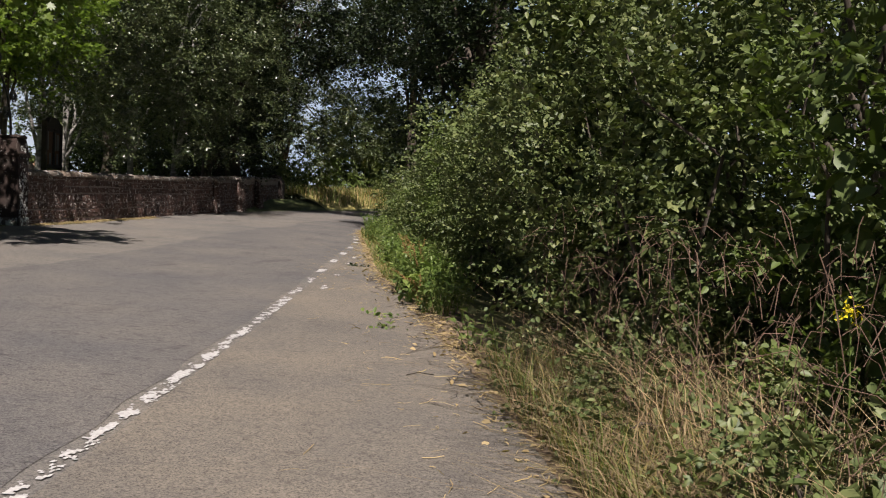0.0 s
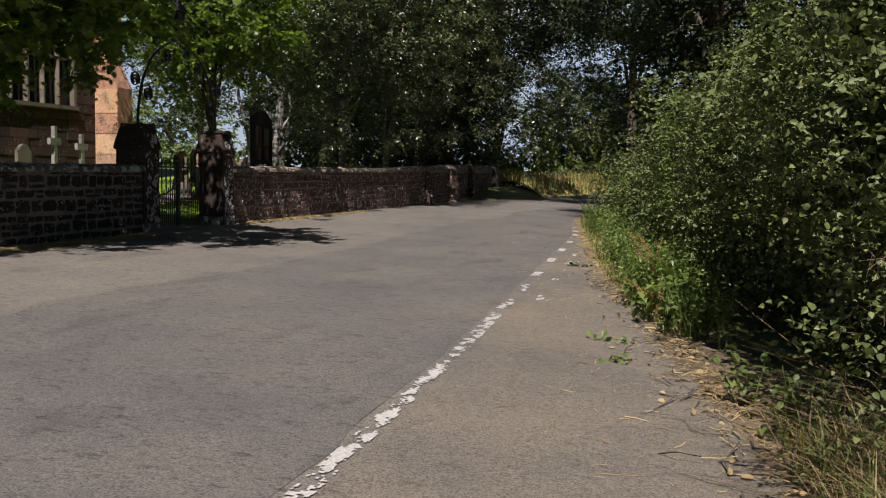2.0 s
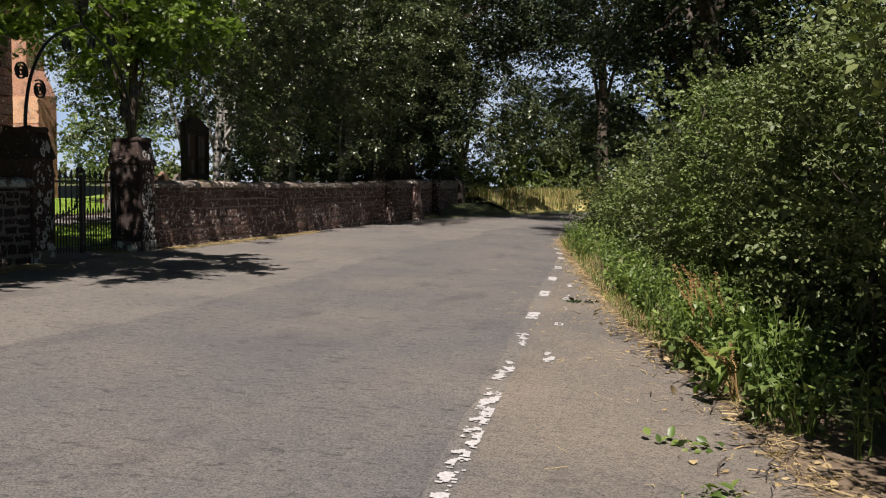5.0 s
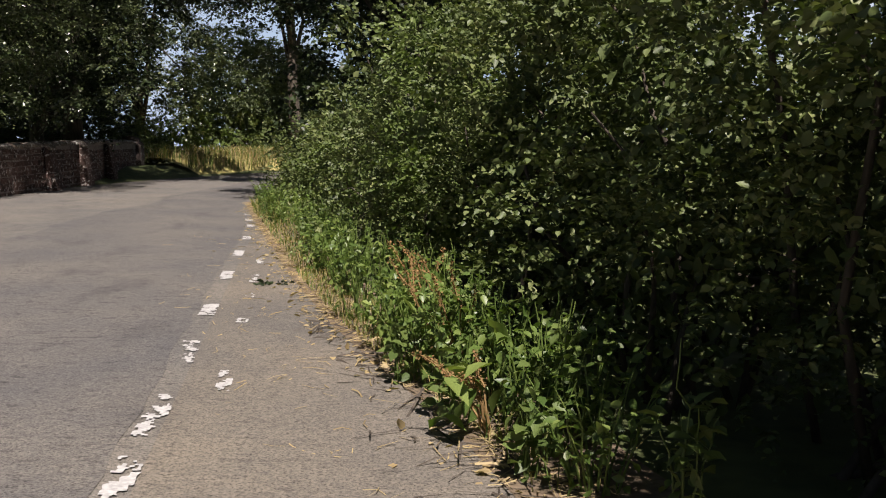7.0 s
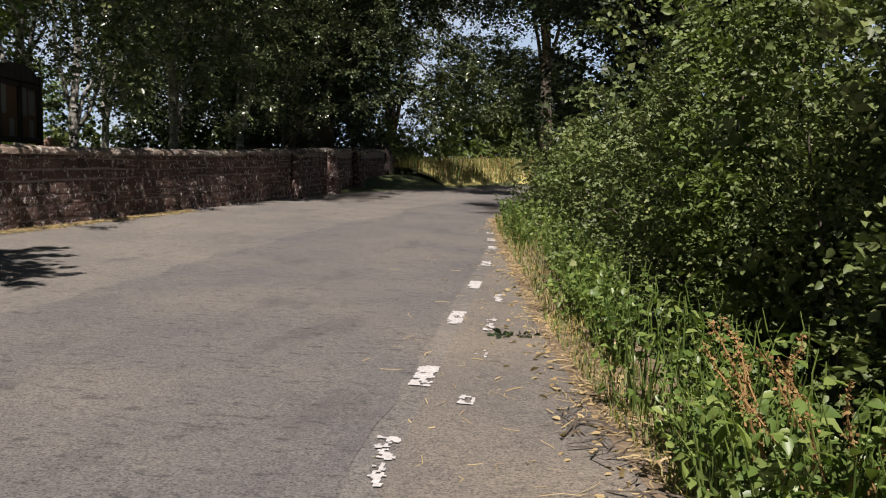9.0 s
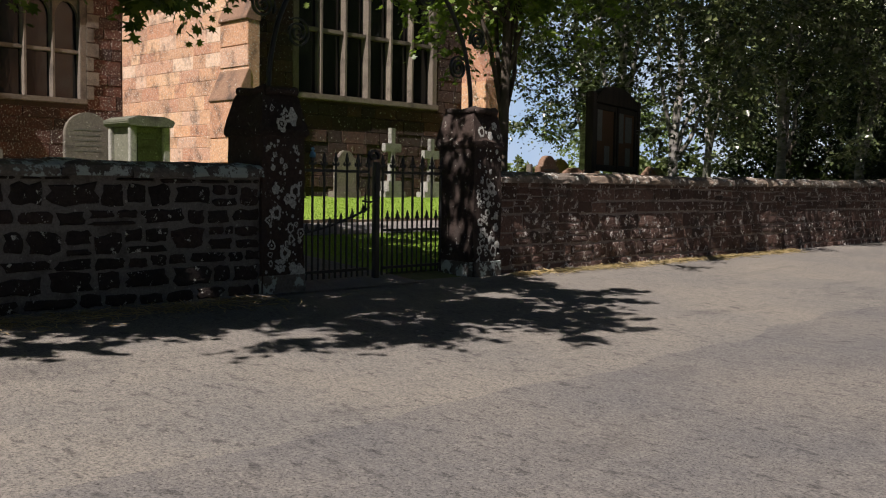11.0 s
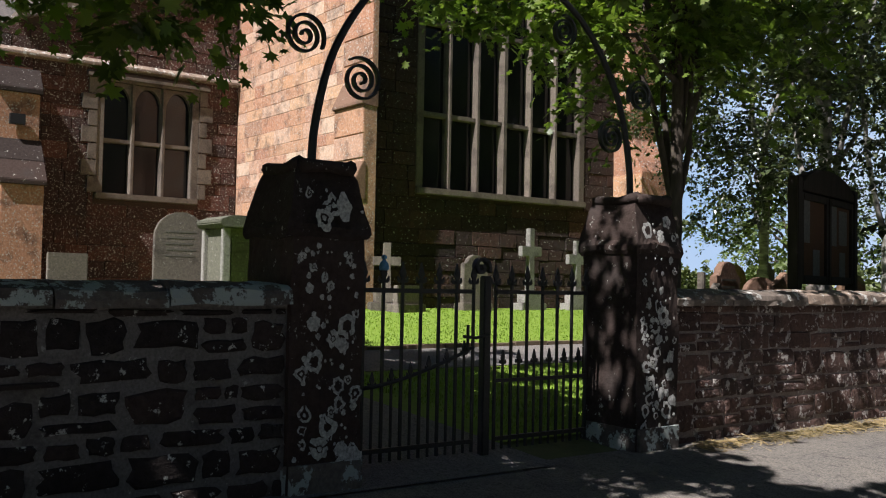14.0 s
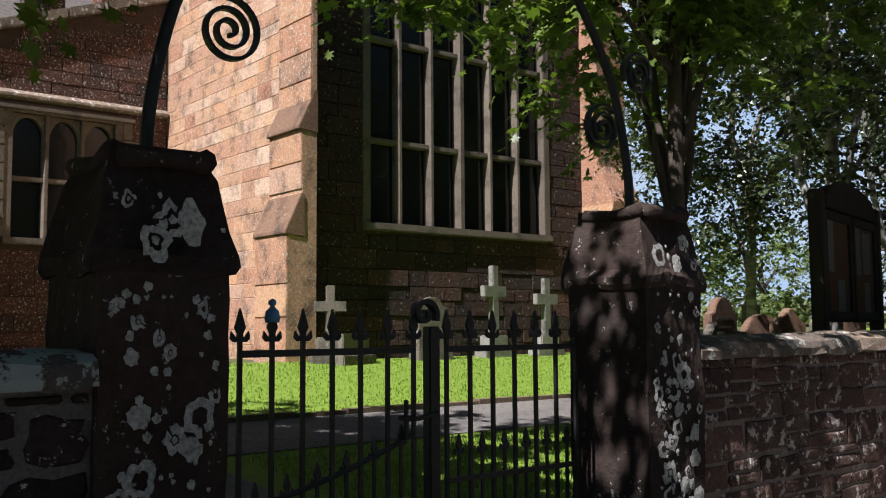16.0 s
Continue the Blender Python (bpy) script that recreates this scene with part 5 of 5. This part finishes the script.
for x, y, w, h, kind, m_, lab in ((-13.2, 28.6, 0.3, 1.15, "cross", GRAVE_A, "small grey stone cross among the graves"), (-12.6, 28.4, 0.75, 1.35, "shoulder", GRAVE_B, "dark brown shouldered sandstone headstone"),
                                  (-12.3, 27.8, 0.5, 1.05, "gable", GRAVE_A, "pale pointed headstone behind the wall"), (-12.2, 28.7, 0.7, 1.15, "round", GRAVE_B, "brown round-topped sandstone headstone"),
                                  (-12.0, 29.0, 0.62, 1.25, "gable", GRAVE_B, "carved reddish sandstone headstone with a pediment"), (-12.4, 30.6, 0.6, 1.2, "shoulder", GRAVE_A, "pale shouldered stone headstone"),
                                  (-11.6, 30.9, 0.5, 1.0, "round", GRAVE_A, "small pale round-topped headstone"), (-13.6, 33.6, 0.7, 1.2, "gable", GRAVE_B, "sandstone headstone further off among trees"),
                                  (-11.0, 33.0, 0.6, 1.15, "round", GRAVE_A, "grey headstone between the birches"), (-16.2, 33.5, 0.7, 1.2, "round", GRAVE_B, "brown headstone near the church corner"),
                                  (-17.0, 35.8, 0.7, 1.3, "gable", GRAVE_A, "grey pointed headstone beyond the church corner"), (-10.6, 36.2, 0.6, 1.2, "gable", GRAVE_B, "carved sandstone headstone near the wall"),
                                  (-15.2, 36.5, 0.6, 1.1, "round", GRAVE_A, "pale headstone on the far lawn"), (-11.4, 26.9, 0.4, 1.0, "square", GRAVE_A, "small pale square stone near the noticeboard")):
    headstone(x, y, w, h, kind, m_, lab, float(rg.uniform(-14, 14)))
tomb = thing("table_tomb", "green-stained stone pedestal tomb with a moulded lid", "tomb", at=(-19.5, 23.55, land(-19.5, 23.55)))
part("base", Build().box(-0.5, -0.5, -0.05, 0.5, 0.5, 0.2).mesh("base", GREENST, bevel=0.02), tomb)
part("body", Build().box(-0.38, -0.36, 0.2, 0.38, 0.36, 1.42).mesh("body", GREENST, bevel=0.015), tomb)
for sy in (-1, 1):
    for sx in (-1, 1):
        part("corner_pilaster", Build().box(sx * 0.42 - 0.06, sy * 0.37 - 0.07, 0.2, sx * 0.42 + 0.06, sy * 0.37 + 0.07, 1.42).mesh("corner_pilaster", GRAVE_W, bevel=0.012), tomb)
part("panel", Build().box(0.385, -0.25, 0.5, 0.4, 0.25, 1.28).mesh("panel", GREENST, bevel=0.004), tomb, "recessed inscription panel")
for k in range(6):
    part("inscription", Build().box(0.4, -0.18 + 0.02 * (k % 2), 1.15 - k * 0.1, 0.404, 0.18 - 0.03 * (k % 3), 1.18 - k * 0.1).mesh("inscription", LETTERS), tomb)
part("lid", Build().prism([(-0.46, 1.42), (0.46, 1.42), (0.52, 1.5), (0.52, 1.56), (0.3, 1.64), (-0.3, 1.64), (-0.52, 1.56), (-0.52, 1.5)], "x", -0.55, 0.55).mesh("lid", GREENST, bevel=0.015), tomb)

# ---- noticeboard behind the wall ----
nb = thing("noticeboard", "dark wooden double noticeboard with an arched top on two posts", "noticeboard", at=(-9.93, 26.73, land(-9.93, 26.73)), rz=13.5)
H0, H1 = 1.2, 2.25
for sy in (-1, 1):
    part("post", Build().box(-0.06, sy * 1.0 - 0.07, -0.1, 0.06, sy * 1.0 + 0.07, 2.4).mesh("post", WOOD, bevel=0.01), nb)
part("back", Build().box(-0.05, -0.94, H0, -0.01, 0.94, H1).mesh("back", WOOD), nb)
part("head", Build().prism([(-0.94, H1)] + [(0.94 * math.cos(math.pi * (1 - k / 10)), H1 + 0.3 * math.sin(math.pi * k / 10)) for k in range(1, 10)] + [(0.94, H1)], "x", -0.06, 0.06).mesh("head", WOOD, bevel=0.01), nb)
for sy in (-0.47, 0.47):
    d = part("door", Build().box(-0.01, sy - 0.45, H0 + 0.02, 0.02, sy + 0.45, H1 - 0.02).mesh("door", BOARDP), nb, "glazed panel with brown pinboard")
    for a, b, c, e in ((sy - 0.45, sy - 0.38, H0 + 0.02, H1 - 0.02), (sy + 0.38, sy + 0.45, H0 + 0.02, H1 - 0.02), (sy - 0.38, sy + 0.38, H0 + 0.02, H0 + 0.1), (sy - 0.38, sy + 0.38, H1 - 0.1, H1 - 0.02)):
        part("frame", Build().box(0.0, a, c, 0.05, b, e).mesh("frame", WOOD, bevel=0.006), d)
    for k, (py_, pz, pw, ph) in enumerate(((-0.22, 0.72, 0.2, 0.5), (0.12, 0.7, 0.3, 0.42), (0.1, 0.25, 0.22, 0.3))):
        if sy < 0 and k == 1:
            continue
        part("notice", Build().box(0.021, sy + py_ - pw / 2, H0 + pz - ph / 2, 0.025, sy + py_ + pw / 2, H0 + pz + ph / 2).mesh("notice", PAPER), d)
for z in (0.75, 1.02):
    part("rail", Build().box(-0.03, -0.93, z, 0.03, 0.93, z + 0.09).mesh("rail", WOOD, bevel=0.008), nb)

cap_ = thing("blue_knitted_cap", "small blue knitted cap hung on a gate finial", "hat", at=(GX, 19.71, 1.6))
part("crown", Build().lathe([(0.03, 0.0), (0.034, 0.02), (0.028, 0.05), (0.014, 0.062), (0.01, 0.07)], 0, 0, 10).mesh("crown", BLUE, smooth=True), cap_)
part("bobble", Build().lathe([(0.004, 0.066), (0.018, 0.078), (0.018, 0.092), (0.003, 0.102)], 0, 0, 8).mesh("bobble", BLUE, smooth=True), cap_)
hs = thing("hinge_scroll", "black iron scroll bracket on the gate pillar", "bracket", at=(0, 0, 0))
part("scroll", spiral(19.4, 1.62, 0.085, 1.1, 2.6, -1, GX, 0.012, 0.012, 0.4).mesh("scroll", IRON), hs)


# ---- road paint ----
def worn_mark(name, y0, y1, off, width, keep, seed, label):
    """A strip of road paint, flaked away in ragged patches."""
    b = Build()
    ny, nx = max(2, int((y1 - y0) / 0.022)), max(2, int(width / 0.016))
    def at(i, j):
        y = y0 + (y1 - y0) * j / ny
        x = edge_line(y) + off - width / 2 + width * i / nx
        x += noise.noise(Vector((x * 30, y * 30, seed))) * 0.012
        y += noise.noise(Vector((x * 30, y * 30, seed + 9))) * 0.012
        return (x, y, land(x, y) + 0.023)
    for j in range(ny):
        for i in range(nx):
            y = y0 + (y1 - y0) * (j + 0.5) / ny
            u = (i + 0.5) / nx
            val = noise.noise(Vector((u * width * 14, y * 9, seed * 3.1))) + 0.5 * noise.noise(Vector((u * width * 45, y * 40, seed)))
            edge = 0.35 * (abs(u - 0.5) * 2) ** 3
            if val - edge > keep:
                b.add([at(i, j), at(i + 1, j), at(i + 1, j + 1), at(i, j + 1)], [(0, 1, 2, 3)])
    if b.v:
        ob = tagged(new(name, b.mesh(name, PAINT)), label, "road marking", "edge line markings")
        return ob


for k, (yc, ln, kp) in enumerate(((28.9, 0.4, -0.3), (27.5, 0.5, -0.3), (26.1, 0.5, -0.35), (23.88, 0.5, -0.38), (21.76, 0.6, -0.38), (19.61, 0.65, -0.25), (17.4, 0.55, -0.42), (15.7, 0.75, -0.02), (14.2, 0.8, 0.0))):
    worn_mark("road_marking", yc - ln / 2, yc + ln / 2, 0.0, 0.13, kp, k + 1, "worn white dash of the road's edge line")
for k in range(8):
    worn_mark("road_marking", 4.3 + k * 1.15, 5.45 + k * 1.15, 0.0, 0.12, -0.02 + 0.1 * math.sin(k * 1.7), 20 + k, "flaking remains of a white edge line")
worn_mark("road_marking", 3.0, 4.3, 0.0, 0.12, 0.0, 40, "flaking remains of a white edge line")
for k, (yc, ln) in enumerate(((19.4, 0.6), (18.2, 0.3), (20.9, 0.5), (14.9, 0.5), (16.9, 0.2))):
    worn_mark("road_marking", yc - ln / 2, yc + ln / 2, 0.3, 0.09, 0.0, 60 + k, "faint second white mark on the verge")

# ---- straw, litter and weeds at the hedge foot ----
rw = np.random.default_rng(5)


def along(n, y0, y1, spread, shift=0.0):
    yy = rw.uniform(y0, y1, n)
    xx = np.array([hedge_line(v) for v in yy]) + shift + rw.normal(0, spread, n)
    xy = np.column_stack([xx, yy])
    return np.column_stack([xy, land_np(xy) + 0.012])


tagged(new("straw", litter("straw", along(4200, 3, 33, 0.13, 0.03), 0.16, 0.006, STRAW, rw)), "dry straw and dead grass along the hedge foot", "straw", kind="stuff")
tagged(new("straw", litter("straw", along(500, 4, 24, 0.45, -0.5), 0.14, 0.005, STRAW, rw, 0.015)), "scattered straws on the verge", "straw", kind="stuff")
tagged(new("twigs", litter("twigs", along(260, 8, 17, 0.2, -0.1), 0.35, 0.009, BARK, rw, 0.03)), "dark twigs at the edge of the verge", "twigs", kind="stuff")
tagged(new("dead_leaves", leaf_mesh("dead_leaves", along(900, 3, 26, 0.2, 0.0) + np.array([0, 0, 0.01]), np.tile([[0, 0, 1.0]], (900, 1)), 0.06, 0.7, OVAL, STRAW, rw, 0.4, 0.1)), "fallen brown and yellow leaves", "leaves", kind="stuff")
yy = rw.uniform(22.3, 30, 2600)
xy = np.column_stack([-8.36 + np.abs(rw.normal(0, 0.13, 2600)), yy])
tagged(new("straw", litter("straw", np.column_stack([xy, land_np(xy) + 0.012]), 0.16, 0.006, STRAW, rw)), "pale straw drifted against the churchyard wall", "straw", kind="stuff")
yy = rw.uniform(13.5, 18.8, 1800)
xy = np.column_stack([-8.3 + np.abs(rw.normal(0, 0.25, 1800)), yy])
tagged(new("straw", litter("straw", np.column_stack([xy, land_np(xy) + 0.012]), 0.16, 0.006, STRAW, rw)), "straw litter in the shade of the wall", "straw", kind="stuff")
# soil edge of the verge
structure("verge_soil", sheet("verge_soil", lambda y: (hedge_line(y) - 0.12, hedge_line(y) + 0.6), [v for v in ys if v < 34], 0.017, EARTH, 4), "dry brown earth under the hedge", "soil")

# tangle of dry and green grass where the hedge stands back
def patch(n, y0, y1, a, b, h, w, material, name, label, category, lean=0.5):
    yy = rw.uniform(y0, y1, n)
    xx = np.array([hedge_line(v) for v in yy]) + rw.uniform(a, b, n)
    xy = np.column_stack([xx, yy])
    tagged(new(name, blades(name, np.column_stack([xy, land_np(xy)]), h, w, material, rw, lean, 0.35)), label, category, kind="stuff")


patch(6500, 3.0, 9.2, -0.05, 1.5, 0.42, 0.008, DRYGRASS, "dry_grass", "tangled dead brown grass before the hedge", "grass", 1.1)
patch(6500, 3.0, 9.2, -0.05, 1.6, 0.42, 0.009, GRASS, "long_grass", "long green grass among the dead stalks", "grass", 0.6)
patch(2600, 3.0, 8.8, 0.3, 1.7, 0.85, 0.006, DRYGRASS, "dry_stalks", "tall dead stalks against the hedge", "stalks", 1.0)
patch(1900, 15.6, 20, -0.03, 0.5, 0.11, 0.007, GRASS, "verge_grass", "fresh green grass at the edge of the verge", "grass", 0.5)
patch(2600, 20, 34, 0.0, 0.7, 0.15, 0.01, GRASS, "verge_grass", "bright grass at the foot of the far hedge", "grass", 0.5)
patch(300, 13, 15.5, -0.05, 0.4, 0.2, 0.007, GRASS, "verge_grass", "thin shaded grass under the hedge", "grass", 0.6)


def weed_plant(x, y, h, r, seed, label, n=60, size=0.09, material=None, shape=OVAL, name="nettle"):
    """A leafy weed: stems with paired leaves up their length."""
    rng = np.random.default_rng(seed)
    z0 = land(x, y)
    t = thing(name, label, "weed", "weeds along the verge")
    st, pts = Build(), []
    for k in range(max(4, int(n / 12))):
        a, q = rng.uniform(0, 2 * math.pi), rng.uniform(0.2, 1.0)
        tip = (x + r * q * math.cos(a), y + r * q * math.sin(a), z0 + h * rng.uniform(0.6, 1.05))
        foot = (x + 0.3 * r * q * math.cos(a), y + 0.3 * r * q * math.sin(a), z0 - 0.01)
        path = branch_pts(rng, foot, tip, 6, 0.15)
        st.tube(path, [0.006, 0.005, 0.005, 0.004, 0.003, 0.003, 0.002], 4)
        for i in range(12):
            u = rng.uniform(0.25, 1.0)
            p = np.array(path[min(5, int(u * 6))]) + rng.normal(0, 0.03, 3)
            pts.append(p)
    tagged(part("stalk_growth", st.mesh("stalk_growth", NETTLE), t), kind="stuff")
    pts = np.array(pts)
    part("leaves", leaf_mesh("leaves", pts, np.tile([[0, 0, 1.0]], (len(pts), 1)) + rng.normal(0, 0.3, (len(pts), 3)), size, 0.62, shape, material or NETTLE, rng, 0.45, 0.25), t)
    return t


kk = 0
for yv in np.arange(13.2, 20.5, 0.42):
    if 16.9 < yv < 18.0 and rw.random() < 0.7:
        continue
    for off in ((0.1, 0.42) if 13.4 < yv < 17.5 else (0.3,)):
        kk += 1
        hh = float(np.interp(yv, [11, 13, 14, 16, 20], [0.35, 0.5, 0.75, 0.7, 0.6])) * rw.uniform(0.75, 1.15)
        weed_plant(hedge_line(yv) + off + rw.normal(0, 0.06), yv + rw.normal(0, 0.1), hh, 0.3, 700 + kk, "bright green nettles and bramble shoots at the verge", 170, 0.06)
for yv in np.arange(20.5, 31, 0.8):
    kk += 1
    if rw.random() < 0.35:
        continue
    weed_plant(hedge_line(yv) + 0.35 + rw.uniform(-0.1, 0.3), yv, 0.6 * rw.uniform(0.5, 1.35), 0.45, 700 + kk, "leafy green weeds at the hedge foot", 260, 0.06)
for yv in np.arange(3.6, 9.6, 0.55):
    kk += 1
    weed_plant(hedge_line(yv) + rw.uniform(0.25, 1.0), yv, 0.75 * rw.uniform(0.6, 1.2), 0.32, 700 + kk, "nettles growing through dead grass", 70, 0.045)
for (x, y, h) in ((0.55, 14.1, 0.4), (0.35, 14.9, 0.42), (1.0, 13.5, 0.7), (1.25, 13.9, 0.8), (0.8, 13.2, 0.5), (1.3, 12.6, 0.75), (1.42, 10.6, 0.45), (1.62, 9.7, 0.5)):
    kk += 1
    weed_plant(x, y, h, 0.22, 700 + kk, "bramble shoot with broad lit leaves", 60, 0.085, material=HEDGE2, name="bramble")


def dock_plant(x, y, h, seed):
    rng = np.random.default_rng(seed)
    t = thing("dock_plant", "tall dock plant with rusty seed spikes leaning over the verge", "weed", "docks on the verge")
    z0 = land(x, y)
    for k in range(5):
        tip = (x + rng.uniform(-0.45, 0.15), y + rng.uniform(-0.35, 0.3), z0 + h * rng.uniform(0.7, 1.05))
        path = branch_pts(rng, (x, y, z0 - 0.01), tip, 8, 0.12)
        part("stalk", Build().tube(path, [0.008, 0.008, 0.007, 0.006, 0.006, 0.005, 0.004, 0.003, 0.002], 5).mesh("stalk", DOCK), t)
        seeds = np.concatenate([np.array(path[i]) * (1 - u) + np.array(path[i + 1]) * u + rng.normal(0, 0.009, (9, 3)) for i in (4, 5, 6, 7) for u in (0.0, 0.35, 0.7)])
        tagged(part("seeds", leaf_mesh("seeds", seeds, rng.normal(0, 1, seeds.shape), 0.015, 0.9, KITE, DOCK, rng, 1.0, 0.2), t), kind="stuff")
    lp = np.array([(x + rng.normal(0, 0.14), y + rng.normal(0, 0.14), z0 + rng.uniform(0.1, 0.5)) for _ in range(26)])
    part("leaves", leaf_mesh("leaves", lp, np.tile([[0, 0, 1.0]], (26, 1)), 0.2, 0.4, OVAL, NETTLE, rng, 0.5, 0.5), t)


dock_plant(0.62, 15.4, 0.95, 1)
dock_plant(0.75, 14.8, 0.85, 2)
dock_plant(0.75, 13.8, 0.5, 3)
yf = thing("yellow_ragwort", "yellow ragwort flower among the dead grass", "flower", at=(0, 0, 0))
fx, fy, fz = 3.05, 5.9, 0.92
part("stem", Build().tube([(fx, fy, land(fx, fy)), (fx + 0.02, fy, 0.5), (fx, fy, fz)], 0.005, 5).mesh("stem", NETTLE), yf)
pp = np.array([(fx, fy, fz)]) + rw.normal(0, 0.025, (40, 3))
tagged(part("petals", leaf_mesh("petals", pp, np.tile([[0, -0.6, 0.8]], (40, 1)), 0.03, 0.5, KITE, YELLOW, rw, 0.6, 0.0), yf), kind="stuff")
for k, (x, y) in enumerate(((0.5, 11.6), (0.35, 12.5), (-0.75, 18.95))):
    cl_ = thing("torn_weed", "torn-off green weed lying on the verge", "litter", "weeds dropped on the verge")
    q = np.array([(x, y, land(x, y) + 0.03)]) + rw.normal(0, 1, (30, 3)) * np.array([0.09, 0.06, 0.012])
    part("leaves", leaf_mesh("leaves", q, np.tile([[0, 0, 1.0]], (30, 1)), 0.07, 0.6, OVAL, NETTLE if k < 2 else DARKL, rw, 0.5, 0.1), cl_)

# low bramble and dead tangle before the hedge
for k, yv in enumerate(np.arange(3.4, 10.4, 0.75)):
    shrub("low bramble tangle with small dark leaves and dead stems", hedge_line(yv) + 0.8 + 0.25 * math.sin(k * 2.1), yv, 0.5, 0.6, 0.9 + 0.35 * math.sin(k * 1.3), HEDGE, LANCE, 0.05, 230, 9, 900 + k, clump=0.13, name="bramble_bush", category="shrub", group="brambles before the hedge")
tw = Build()
for k in range(1300):
    yv = rw.uniform(3.6, 9.0)
    x, z = hedge_line(yv) + rw.uniform(0.1, 1.5), rw.uniform(0.05, 1.25)
    d = rw.normal(0, 1, 3) * np.array([0.09, 0.1, 0.12])
    tw.tube([(x, yv, z), (x + d[0] * 0.5, yv + d[1] * 0.5, z + d[2] * 0.5 + 0.03), (x + d[0], yv + d[1], z + d[2] - 0.04)], 0.0016, 4)
tagged(new("dead_stems", tw.mesh("dead_stems", DRYSTEM)), "tangled dead reddish bramble stems", "stems", kind="stuff")

# ---- bank beyond the bend ----
bk = Build()
prev = None
for i in range(26):
    y = 49.5 + i * 1.05
    x = -8.75 + bend(y)
    prof = [(x + 0.2, 0.18), (x - 0.5, 0.6), (x - 1.6, 1.05), (x - 3.5, 1.15), (x - 6, 1.0)]
    row = [(a, y, z + 0.12 * noise.noise(Vector((a, y * 0.6, 0)))) for a, z in prof]
    k = len(bk.v)
    bk.v += row
    if prev is not None:
        for j in range(4):
            bk.f.append((prev + j, prev + j + 1, k + j + 1, k + j))
    prev = k
structure("bank", bk.mesh("bank", FIELD, smooth=True), "grassy bank on the outside of the bend", "bank")
pts = []
for i in range(9000):
    y = rw.uniform(49.6, 75)
    a = rw.uniform(0.3, 4.5)
    pts.append((-8.6 + bend(y) - a, y, float(np.interp(a, [0, 0.5, 1.6, 3.5], [0.2, 0.55, 0.98, 1.05]))))
tagged(new("bank_grass", blades("bank_grass", np.array(pts)[:3500], 0.5, 0.025, STRAW, rw, 0.3, 0.2)), "tall golden grass on the sunlit bank", "grass", kind="stuff")
tagged(new("bank_grass", blades("bank_grass", np.array(pts)[3500:], 0.55, 0.03, GRASS, rw, 0.3, 0.2)), "tall green grass on the bank", "grass", kind="stuff")
pier = thing("wall_end_pier", "low rounded stone pier ending the churchyard wall", "pier")
part("body", Build().prism([(-9.2, 0), (-8.3, 0), (-8.3, 1.6), (-8.45, 1.9), (-8.75, 2.0), (-9.05, 1.9), (-9.2, 1.6)], "y", 48.5, 49.3).mesh("body", RUBBLE, bevel=0.05), pier)
